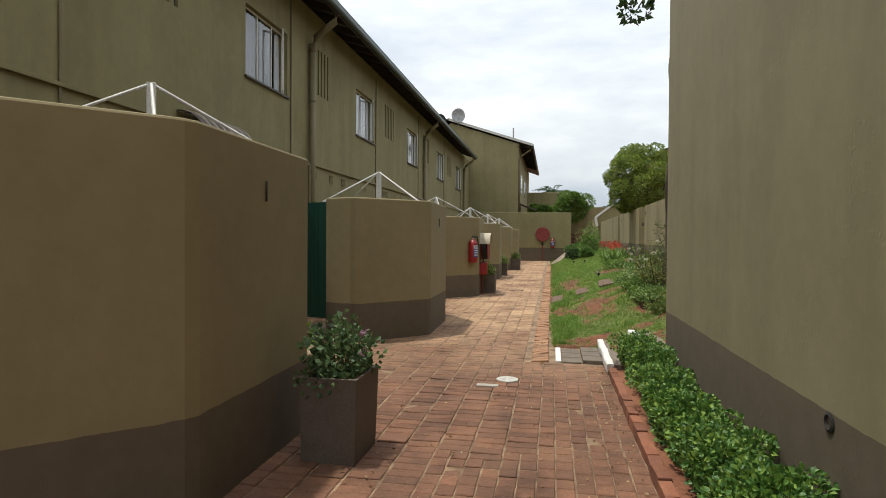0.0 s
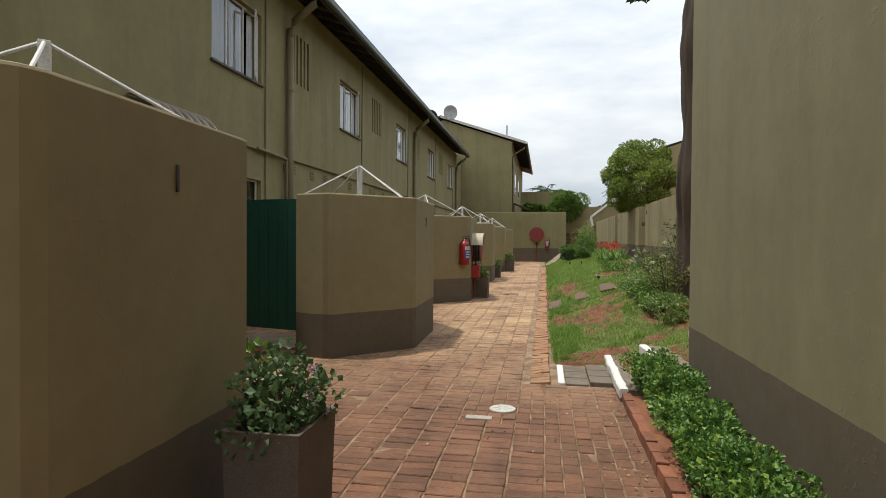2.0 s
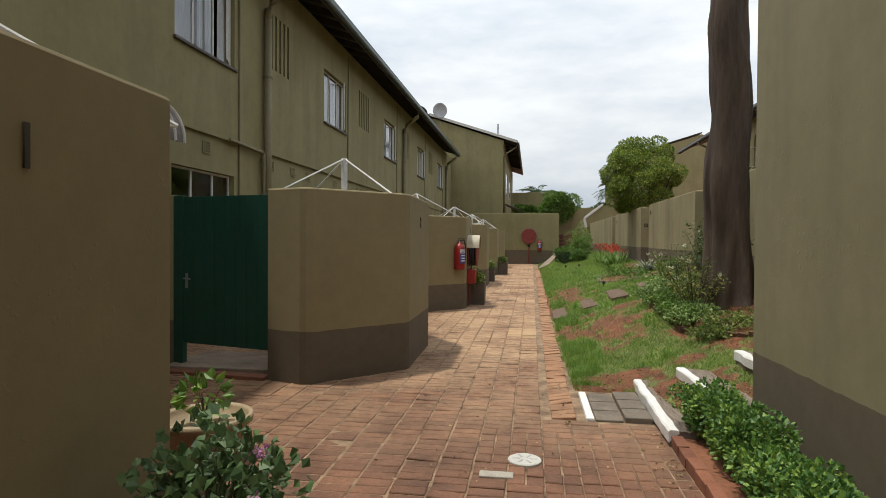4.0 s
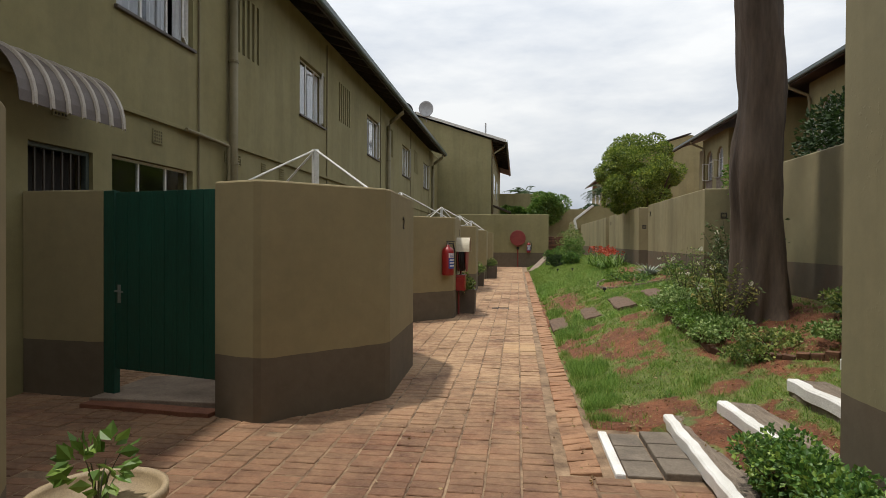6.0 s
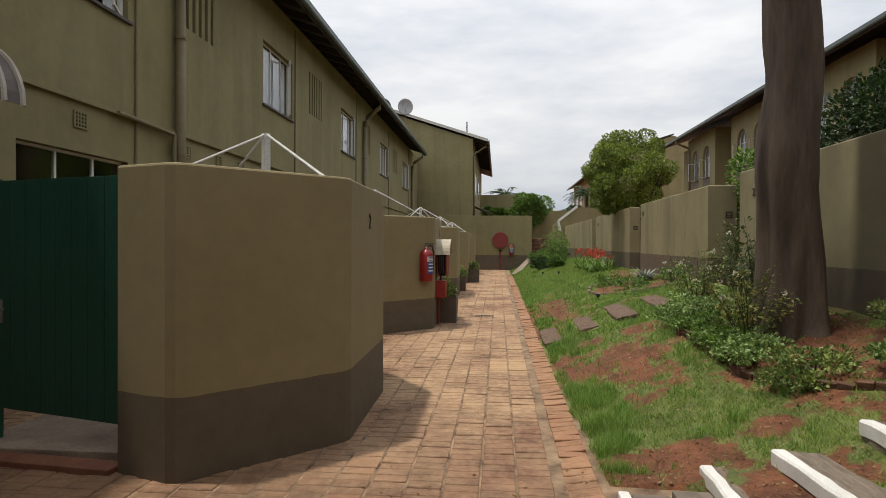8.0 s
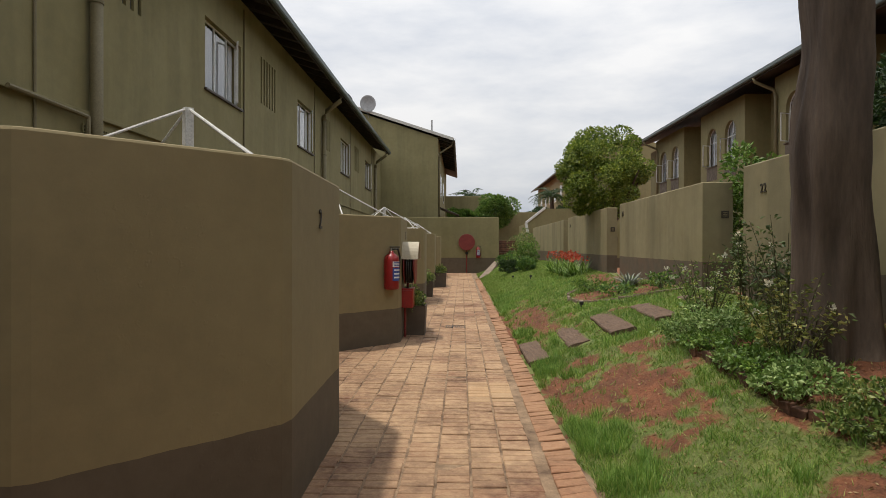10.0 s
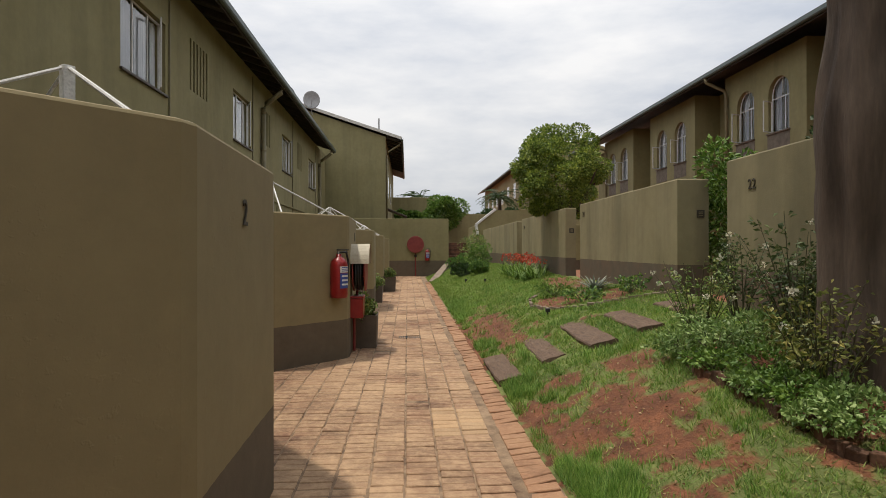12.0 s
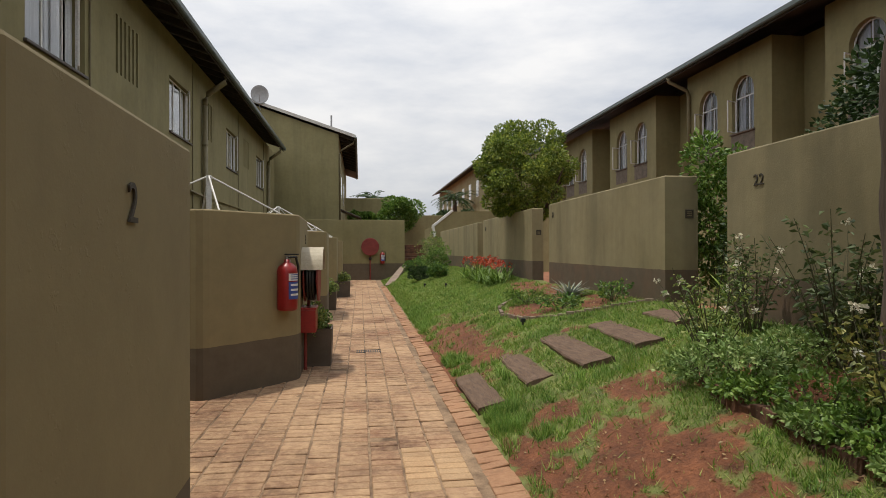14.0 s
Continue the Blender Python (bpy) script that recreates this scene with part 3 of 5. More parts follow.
for i, wy in enumerate(WIN_Y):
    window(f"window_{i + 1}", wy, 4.66, 1.8, 1.36, True)
    curtain(wy, 4.66, 1.8, 1.36)
    window(f"window_{i + 11}", wy - 0.08, 1.55, 1.88, 1.19, False)
    d = thing(f"door_{i + 1}", "dark doorway with a steel security gate", "door", "security doors", (-5.72, wy - 1.38, 0.12), 90, "structure")
    # near-black sheet, the doorway's inner shade put into its colour
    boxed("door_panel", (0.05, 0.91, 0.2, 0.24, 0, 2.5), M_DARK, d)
    for q in ((0, 0.05, 0.05, 0.12, 0, 2.58), (0.91, 0.96, 0.05, 0.12, 0, 2.58), (0.05, 0.91, 0.05, 0.12, 2.53, 2.58)):
        boxed("door_frame", q, M_GUTTER, d, "", 0.006)
    for k in range(6):
        boxed("gate_bar", (0.16 + 0.13 * k, 0.18 + 0.13 * k, 0.07, 0.09, 0.02, 2.53), M_SILL, d)

for i, wy in enumerate(WIN_Y):
    # added near-black sheet close behind the slots, standing in for their deep shade
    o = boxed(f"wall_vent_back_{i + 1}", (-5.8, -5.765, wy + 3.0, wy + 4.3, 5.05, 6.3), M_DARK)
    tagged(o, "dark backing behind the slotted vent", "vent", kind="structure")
# barred window in the gate court
bw = thing("window_barred", "dark framed window behind thin burglar bars", "window", at=(-5.72, 6.35, 1.5), rz=90, kind="structure")
# opaque sheet in place of glass, room darkness put into its colour
boxed("pane", (0, 1.95, 0.15, 0.16, 0, 1.25), M_DARK, bw)
for k in range(9):
    boxed("bar", (0.12 + k * 0.215, 0.138 + k * 0.215, 0.03, 0.05, 0.0, 1.25), M_SILL, bw)
for d in ((-0.03, 0.06, -0.02, 0.1, 0.0, 1.25), (1.89, 1.98, -0.02, 0.1, 0.0, 1.25), (-0.03, 1.98, -0.02, 0.1, 1.25, 1.34)):
    boxed("window_frame", d, M_GUTTER, bw, "dark grey frame", 0.008)
# string course, pipes and vents on the front
boxed("trim_band", (-5.72, -5.665, Y_START, Y_END, 3.33, 3.385), M_FACADE, None, "", 0.01)
tagged(bpy.data.objects["trim_band"], "thin plaster string course", "trim", kind="structure")
for wy in WIN_Y:
    bm = bmesh.new()
    bm_tube(bm, [(-5.70, wy + 1.95, 6.9), (-5.70, wy + 1.95, 0.2)], 0.017, 6)
    tagged(part("cable_conduit", bm, M_PIPE), "thin olive painted conduit down the house front", "pipe", "conduits")
for wy in WIN_Y[1::2] + (-2.2,):
    p = thing("downpipe", "olive painted downpipe from the eaves gutter", "pipe", "downpipes", (-5.62, wy + 2.95, 0))
    bm = bmesh.new()
    bm_tube(bm, [(0, 0, 6.0), (0, 0, 0.1)], 0.078, 12)
    part("shaft", bm, M_PIPE, p, smooth=True)
    bm = bmesh.new()
    bm_tube(bm, [(0.6, 0.0, 6.84), (0.56, 0, 6.68), (0.08, 0, 6.32), (0, 0, 6.15), (0, 0, 5.98)], 0.08, 12)
    part("elbow", bm, M_PIPE, p, smooth=True)
    for z in (1.2, 3.0, 4.8):
        bm = bmesh.new()
        bm_tube(bm, [(0, 0, z), (0, 0, z + 0.04)], 0.09, 12)
        part("bracket", bm, M_PIPE, p)
    bm = bmesh.new()
    bm_tube(bm, [(0, -0.17, 3.3), (0, -0.17, 0.2)], 0.03, 8)
    part("waste_pipe", bm, M_PIPE, p)
    bm = bmesh.new()
    bm_tube(bm, [(0, -0.17, 3.3), (0, -1.5, 3.34)], 0.028, 8)
    part("branch_pipe", bm, M_PIPE, p)


def air_brick(y, z):
    t = thing("air_brick", "olive perforated air brick in the house front", "vent", "air bricks", (-5.718, y, z), 90)
    v_, f_ = holed(0.24, 0.0, 0.2, 0.012, [(0.025 + i * 0.05, 0.06 + i * 0.05, 0.02 + j * 0.046, 0.05 + j * 0.046) for i in range(4) for j in range(4)])
    o = raw_part("grille", [(x, yy - 0.018, zz) for x, yy, zz in v_], f_, M_FACADE, t)
    # thin near-black sheet for the shade in the grille's holes
    boxed("cavity", (0.01, 0.23, -0.0055, -0.0045, 0.01, 0.19), M_DARK, t)


for wy in WIN_Y[:4]:
    for dy in (0.75, 2.8, 3.2, 4.3, 5.2):
        air_brick(wy + dy, 3.02)

# eaves: roof, rafters, fascia, gutter
def roof_sheet(name, quads, mat, thick, label):
    bm = bmesh.new()
    for q in quads:
        bm.faces.new([bm.verts.new(p) for p in q])
    ob = part(name, bm, mat)
    s = ob.modifiers.new("thickness", "SOLIDIFY")
    s.thickness, s.offset = thick, 0
    return tagged(ob, label, "roof", kind="structure")


roof_sheet("roof_row", [[(-4.9, -8.3, 7.02), (-4.9, 38.9, 7.02), (-9.3, 38.9, 8.42), (-9.3, -8.3, 8.42)], [(-9.3, -8.3, 8.42), (-9.3, 38.9, 8.42), (-13.6, 38.9, 6.99), (-13.6, -8.3, 6.99)]], M_ROOF, 0.05, "dark pitched roof of the row of houses")
for k in range(46):
    y = 0.9 + k * 0.82
    bm = bmesh.new()
    vs = bm_box(bm, -0.95, 0.0, -0.03, 0.03, -0.17, -0.02, 0.006, pose(-5.0, y, 7.0, 0, 18.4, 0))
    tagged(part("rafter", bm, M_RAFTER), "dark stained rafter end under the eaves", "rafter", "eaves rafters", kind="structure")


def gutter(name, x, y0, y1, z, side):
    t = thing(name, "dark grey-green eaves gutter with fascia board", "gutter")
    pr = [(0.0, 0.0), (0.0, -0.10), (0.02, -0.125), (0.09, -0.125), (0.115, -0.09), (0.12, 0.01), (0.11, 0.01), (0.105, -0.085), (0.085, -0.11), (0.025, -0.11), (0.012, -0.09), (0.012, 0.0)]
    bm = bmesh.new()
    r0, r1 = ([bm.verts.new((x + side * a, y, z + c)) for a, c in pr] for y in (y0, y1))
    for i in range(len(pr)):
        bm.faces.new((r0[i], r0[(i + 1) % len(pr)], r1[(i + 1) % len(pr)], r1[i]))
    bm.faces.new(r0)
    bm.faces.new(r1[::-1])
    part("trough", bm, M_GUTTER, t)
    boxed("fascia", (min(x - side * 0.004, x - side * 0.03), max(x - side * 0.004, x - side * 0.03), y0, y1, z - 0.17, z + 0.06), M_RAFTER, t)
    yy = y0 + 1.0
    while yy < y1:
        boxed("gutter_bracket", (min(x, x + side * 0.126), max(x, x + side * 0.126), yy, yy + 0.03, z - 0.132, z - 0.126), M_GUTTER, t)
        yy += 2.4
    return t


gutter("eaves_gutter", -4.97, -8.3, 38.8, 6.97, 1)


# ---- door awnings, gates, planters, clothes lines in the yards ----
def awning(y0, y1):
    t = thing("door_awning", "striped brown and cream curved metal door awning", "awning", "door awnings")
    edges = [y0]
    while edges[-1] < y1 - 0.1:
        edges.append(edges[-1] + (0.15 if len(edges) % 2 else 0.062))
    for k, (a, c) in enumerate(zip(edges, edges[1:])):
        bm = bmesh.new()
        arc = [(-5.71 + 0.56 * math.sin(th), 2.93 + 0.62 * math.cos(th)) for th in [i * math.pi / 2 / 9 for i in range(10)]]
        lift = 0.022 if k % 2 else 0.0
        pr = [(a + 0.002, 0.0), (a + 0.012, lift), (c - 0.012, lift), (c - 0.002, 0.0)]
        rows = [[bm.verts.new((x + o * 0.7, yy, z + o - (0.02 if k % 2 and r == 9 else 0))) for yy, o in pr] for r, (x, z) in enumerate(arc)]
        for p, q in zip(rows, rows[1:]):
            for i in range(3):
                bm.faces.new((p[i], p[i + 1], q[i + 1], q[i]))
        o = part("awning_strip", bm, M_AWN_L if k % 2 else M_AWN_D, t)
        s = o.modifiers.new("thickness", "SOLIDIFY")
        s.thickness = 0.006


for wy in WIN_Y[1:2]:
    awning(wy - 2.1, wy - 0.55)


def gate(k):
    y = PITCH * (k - 1)
    base = 0.36 + 0.004 * y
    ang = math.degrees(math.atan2(8.47 - 8.84, 1.41))
    t = thing("yard_gate", "dark green painted closed board gate", "gate", "yard gates", (-4.74, 8.84 + y, 0.0), ang)
    L = math.hypot(1.41, 0.37)
    nb = 8
    for i in range(nb):
        boxed("board", (0.16 + (L - 0.17) * i / nb + 0.003, 0.16 + (L - 0.17) * (i + 1) / nb - 0.003, 0.0, 0.03, base, 2.12 + 0.004 * y), M_GREEN, t, "", 0.004)
    boxed("gate_post", (0.0, 0.15, -0.01, 0.06, 0.07, 2.14 + 0.004 * y), M_GREEN, t, "", 0.008)
    for z in (base + 0.15, 1.75):
        boxed("rail", (0.17, L - 0.02, 0.031, 0.07, z, z + 0.1), M_GREEN, t, "", 0.004)
    h = boxed("lock_plate", (0.19, 0.23, -0.006, 0.0, 1.02, 1.2), M_STEEL, t, "small steel lock plate", 0.002)
    bm = bmesh.new()
    bm_tube(bm, [(0.21, -0.006, 1.14), (0.21, -0.05, 1.14), (0.32, -0.055, 1.135)], 0.009, 6)
    part("handle", bm, M_STEEL, h, "lever handle")


for k in range(4):
    gate(k)


def rotary(x, y, z, span, turn):
    t = thing("rotary_clothes_line", "white rotary clothes line with sloping arms", "clothes line", "rotary clothes lines", (x, y, 0), turn)
    boxed("post", (-0.035, 0.035, -0.035, 0.035, 0.0, z), M_WHITE, t, "", 0.006)
    for k in range(4):
        a = k * math.pi / 2
        dx, dy = math.cos(a), math.sin(a)
        bm = bmesh.new()
        bm_tube(bm, [(dx * 0.03, dy * 0.03, z - 0.02), (dx * span, dy * span, z - 0.62)], 0.013, 6)
        part("stay", bm, M_WHITE, t)
        bm = bmesh.new()
        bm_tube(bm, [(dx * 0.03, dy * 0.03, z - 0.66), (dx * span, dy * span, z - 0.62)], 0.011, 6)
        part("arm", bm, M_WHITE, t)
    for r in (0.35, 0.55, 0.75, 0.95):
        bm = bmesh.new()
        q = [(math.cos(i * math.pi / 2) * span * r, math.sin(i * math.pi / 2) * span * r, z - 0.66 + 0.04 * r) for i in range(4)]
        for a, c in zip(q, q[1:] + q[:1]):
            m_ = [a[i] * 0.5 + c[i] * 0.5 - (0.02 if i == 2 else 0) for i in range(3)]
            bm_tube(bm, [a, m_, c], 0.004, 4, False)
        part("line", bm, M_WIRE, t)


for k in range(6):
    rotary(-3.3 if k == 2 else -3.2, (4.3, 10.72, 16.83, 23.4, 29.9, 36.4)[k], (2.82, 2.83, 2.8, 2.85, 2.87, 2.88)[k], 1.2, (38, 52, 20, 66, 30, 48)[k])


def crown_leaves(name, rng, spec, size, mat, parent, label="", **kw):
    P, D = zip(*[blob_points(rng, c, r, cnt) for c, r, cnt in spec])
    P, D = np.concatenate(P), np.concatenate(D)
    D = D + rng.normal(scale=0.6, size=D.shape)
    v_, f_ = leaves(P, D, size, rng, **kw)
    return raw_part(name, v_, f_, mat, parent, label)


def stems(parent, mat, rng, n_, radius, height, base_z=0.0, thick=0.006, name="stem"):
    bm = bmesh.new()
    for _ in range(n_):
        a, r = rng.uniform(0, math.tau), radius * rng.uniform(0.3, 1.0)
        h = height * rng.uniform(0.6, 1.0)
        tip = (r * math.cos(a), r * math.sin(a), base_z + h)
        bm_tube(bm, [(tip[0] * 0.15, tip[1] * 0.15, base_z), (tip[0] * 0.45, tip[1] * 0.45, base_z + h * 0.55), tip], [thick, thick * 0.8, thick * 0.4], 5)
    return tagged(part(name, bm, mat, parent), kind="stuff")


def planter(x, y, z, w, d, h, seed, plant=True, low=False):
    t = thing("square_planter", "brown square planter box on the brick path", "planter", "square planters", (x, y, z))
    bm = bmesh.new()
    k = 0.018
    prof = [(-k, 0.0), (0.0, h - 0.02), (0.004, h), (-0.02, h), (-0.03, h - 0.02), (-0.03, h - 0.09)]
    rings = [[bm.verts.new((sx * (w / 2 + o), sy * (d / 2 + o), zz)) for sx, sy in ((-1, -1), (1, -1), (1, 1), (-1, 1))] for o, zz in prof]
    for a, c in zip(rings, rings[1:]):
        for i in range(4):
            bm.faces.new((a[i], a[(i + 1) % 4], c[(i + 1) % 4], c[i]))
    bm.faces.new(rings[0])
    ob = part("box", bm, M_PLANTER, t)
    bv = ob.modifiers.new("soft", "BEVEL")
    bv.width, bv.segments = 0.006, 2
    boxed("soil", (-w / 2 + 0.028, w / 2 - 0.028, -d / 2 + 0.028, d / 2 - 0.028, h - 0.16, h - 0.08), M_SOIL, t)
    rng = np.random.default_rng(seed)
    p = thing("geranium" if not low else "planter_shrub", "leafy green plant growing in the planter" + (" with pink flowers" if not low else ""), "plant", "planter plants", (x, y, z + h - 0.08))
    s = 0.85 if low else 1.0
    stems(p, M_STEM, rng, 26, 0.26 * s, 0.38 * s, 0.0)
    spec = [((0.0, 0.0, 0.15 * s), (0.2 * s, 0.23 * s, 0.13 * s), int(420 * s)), ((0.02, -0.05, 0.24 * s), (0.22 * s, 0.24 * s, 0.17 * s), int(300 * s)), ((-0.2 * s, -0.05, 0.24 * s), (0.08, 0.08, 0.1), 40), ((0.03, 0.02, 0.42 * s), (0.08, 0.08, 0.08), 45), ((0.2 * s, 0.12, 0.2 * s), (0.09, 0.09, 0.12), 60), ((-0.12 * s, 0.1, 0.3 * s), (0.14, 0.14, 0.14), 75), ((0.1, 0.08, 0.27 * s), (0.14, 0.15, 0.1), 75), ((-0.05, -0.22 * s, 0.06), (0.2 * s, 0.08, 0.1), 80)]
    crown_leaves("leaves", rng, spec, 0.045 if low else 0.046, M_ROSE if low else M_GERAN, p, fold=0.15, wide=1.0)
    if not low:
        for c in ((0.17, 0.02, 0.36), (0.2, -0.1, 0.24)):
            crown_leaves("flower_head", rng, [(c, (0.016, 0.016, 0.014), 22)], 0.02, M_PETAL_PINK, p, "small pink flower head", wide=0.9)
    return t


planter(-1.49, 4.05, 0.02, 0.42, 0.52, 0.6, 3)
planter(-1.8, 16.6, 0.065, 0.54, 0.5, 0.54, 4, low=True)
planter(-1.97, 24.35, 0.1, 0.4, 0.45, 0.5, 6, low=True)
planter(-1.72, 28.8, 0.115, 0.5, 0.5, 0.55, 5, low=True)

# round pot by the gate court
pot = thing("round_pot", "pale glazed round terracotta plant pot", "pot", at=(-2.75, 6.15, 0.025))
bm = bmesh.new()
bm_lathe(bm, [(0.19, 0), (0.25, 0.1), (0.3, 0.26), (0.335, 0.27), (0.335, 0.32), (0.31, 0.325), (0.295, 0.3), (0.285, 0.24)], seg=32)
part("bowl", bm, M_TERRA, pot, smooth=True)
rng = np.random.default_rng(9)
pp = thing("pot_plant", "young broad-leaved green plant in the pot", "plant", at=(-2.75, 6.15, 0.27))
stems(pp, M_STEM, rng, 7, 0.14, 0.28)
crown_leaves("leaves", rng, [((0, 0, 0.2), (0.16, 0.16, 0.14), 70)], 0.1, M_HEDGE, pp, fold=0.12)


# ---- fire point on the third yard wall, and at the far wall ----
def extinguisher(x, y, z, rz):
    t = thing("fire_extinguisher", "red fire extinguisher hung on the wall", "extinguisher", "fire extinguishers", (x, y, z), rz)
    bm = bmesh.new()
    bm_lathe(bm, [(0.075, 0), (0.088, 0.012), (0.09, 0.05), (0.09, 0.4), (0.08, 0.45), (0.05, 0.485), (0.028, 0.5), (0.028, 0.53)], seg=24)
    part("cylinder", bm, M_RED, t, smooth=True)
    bm = bmesh.new()
    bm_tube(bm, [(0, 0, 0.52), (0, 0, 0.57)], 0.02, 10)
    v_ = part("valve", bm, M_STEEL, t, "metal valve")
    boxed("lever", (-0.015, 0.015, -0.12, 0.02, 0.575, 0.59), M_BLACK, v_, "black lever", 0.003)
    boxed("carry_handle", (-0.012, 0.012, -0.11, 0.02, 0.545, 0.557), M_BLACK, v_, "", 0.003)
    bm = bmesh.new()
    bm_tube(bm, [(0.02, 0, 0.55), (0.09, -0.02, 0.56), (0.125, -0.02, 0.45), (0.115, -0.02, 0.2), (0.1, -0.02, 0.1)], 0.012, 6)
    part("hose", bm, M_BLACK, t, "black hose")
    for z0, z1, mat, nm in ((0.12, 0.3, M_LABEL_B, "instruction_label"), (0.31, 0.385, M_LABEL_W, "brand_label")):
        bm = bmesh.new()
        a0, a1 = -2.3, -0.5
        q = [[bm.verts.new((0.0915 * math.cos(a0 + (a1 - a0) * i / 10), 0.0915 * math.sin(a0 + (a1 - a0) * i / 10), zz)) for zz in (z0, z1)] for i in range(11)]
        for a, c in zip(q, q[1:]):
            bm.faces.new((a[0], c[0], c[1], a[1]))
        lab = part(nm, bm, mat, t, "printed label")
        for j in range(3):
            bm = bmesh.new()
            zz = z0 + (z1 - z0) * (0.2 + 0.28 * j)
            q = [[bm.verts.new((0.0925 * math.cos(a0 + 0.2 + 1.3 * i / 6), 0.0925 * math.sin(a0 + 0.2 + 1.3 * i / 6), zz + e)) for e in (0, (z1 - z0) * 0.12)] for i in range(7)]
            for a, c in zip(q, q[1:]):
                bm.faces.new((a[0], c[0], c[1], a[1]))
            part("print_bar", bm, M_LABEL_W if mat is M_LABEL_B else M_LABEL_B, lab)
    return t


near_ext = extinguisher(-2.02, 15.36, 0.97, 56)
near_ext.scale = (1.38, 1.38, 1.18)
far_ext = extinguisher(0.07, 39.86, 1.05, 0)
far_ext.scale = (1.35, 1.35, 1.2)


def hose_reel(x, y, z, rz, hood):
    """A hose reel on a wall; the drum's axle along local y, the wall at local y = 0, the front at -y."""
    t = thing("fire_hose_reel", "red fire hose reel" + (" under a cream metal hood" if hood else " on the far wall"), "hose reel", "hose reels", (x, y, z), rz)
    ax = pose(0, -0.04, 0, 90, 0, 0)
    bm = bmesh.new()
    bm_lathe(bm, [(0.3, 0), (0.315, 0.008), (0.315, 0.02), (0.1, 0.03), (0.1, 0.17), (0.315, 0.18), (0.315, 0.192), (0.3, 0.2)], ax, 32)
    part("drum", bm, M_DULLRED, t, smooth=False)
    bm = bmesh.new()
    for k in range(15):
        r, yy = 0.16 + 0.032 * (k // 3), -0.1 - 0.036 * (k % 3)
        bm_tube(bm, [(r * math.cos(i * math.tau / 28), yy, r * math.sin(i * math.tau / 28)) for i in range(29)], 0.017, 6)
    part("hose", bm, M_BLACK, t, "coiled black hose")
    boxed("wall_bracket", (-0.05, 0.05, -0.05, 0.0, -0.1, 0.1), M_DULLRED, t)
    bm = bmesh.new()
    bm_tube(bm, [(0, -0.1, -0.2), (0, -0.09, -0.45), (0, -0.05, -0.55), (0, -0.05, -z * 0.66 + 0.05 if not hood else -z + 0.09)], 0.022, 8)
    part("water_pipe", bm, M_DULLRED, t, "red water pipe")
    bm = bmesh.new()
    bm_lathe(bm, [(0.03, -0.05), (0.05, -0.03), (0.05, 0.03), (0.03, 0.05)], pose(0, -0.09, -0.42), 14)
    part("valve", bm, M_BLACK, t, "dark stop valve")
    if hood:
        bm = bmesh.new()
        arc = [(0.33 * math.cos(a), 0.4 * math.sin(a)) for a in [math.pi * (0.08 + 0.84 * i / 14) for i in range(15)]]
        rows = [[bm.verts.new((u, yy, v + 0.02)) for yy in (0.0, -0.3)] for u, v in arc]
        for a, c in zip(rows, rows[1:]):
            bm.faces.new((a[0], a[1], c[1], c[0]))
        o = part("hood", bm, M_CREAM, t, "cream curved sheet-metal hood")
        s = o.modifiers.new("thickness", "SOLIDIFY")
        s.thickness = 0.006
    return t


hose_reel(-1.92, 16.1, 1.33, 90, True)
far_reel = hose_reel(-0.59, 39.995, 1.95, 0, False)
far_reel.scale = (1.5, 1.0, 1.5)
bx = thing("nozzle_box", "small red steel hydrant box on the wall", "box", at=(-1.915, 16.05, 0.62))
boxed("body", (0.0, 0.2, -0.2, 0.16, 0, 0.3), M_RED, bx, "", 0.01)
boxed("lid", (-0.0, 0.21, -0.21, 0.17, 0.302, 0.33), M_RED, bx, "", 0.008)
# ---- house numbers ----
def number(text, m, size):
    cu = bpy.data.curves.new("number", "FONT")
    cu.body, cu.size, cu.extrude = text, size, 0.004
    cu.align_x = "CENTER"
    ob = new("house_number", cu)
    ob.matrix_basis = m
    cu.materials.append(M_NUM)
    return tagged(ob, f"dark painted house number {text} on the wall", "number", "house numbers")


number("1", pose(-1.912, 3.75, 1.82, 90, 0, 92.3), 0.2)
number("2", pose(-1.910, 10.06, 1.79, 90, 0, 92.3), 0.2)
number("3", pose(-1.924, 16.75, 1.8, 90, 0, 92.3), 0.2)
number("22", pose(3.034, 13.6, 2.38, 90, 0, -90), 0.17)
number("21", pose(3.034, 20.3, 2.42, 90, 0, -90), 0.17)
number("20", pose(3.034, 27.3, 2.38, 90, 0, -90), 0.17)

for x, y, z in ((3.4, 15.55, 2.2), (3.2, 21.9, 2.15)):
    t = thing("wall_plaque", "small dark square plaque on the end of the garden wall", "plaque", "wall plaques", (x, y, z))
    boxed("plate", (-0.06, 0.06, -0.012, 0.0, -0.06, 0.06), M_NUM, t, "", 0.004)
    for k in range(3):
        boxed("print_bar", (-0.035, 0.035, -0.0145, -0.0125, -0.032 + 0.026 * k, -0.02 + 0.026 * k), M_PIPE, t)

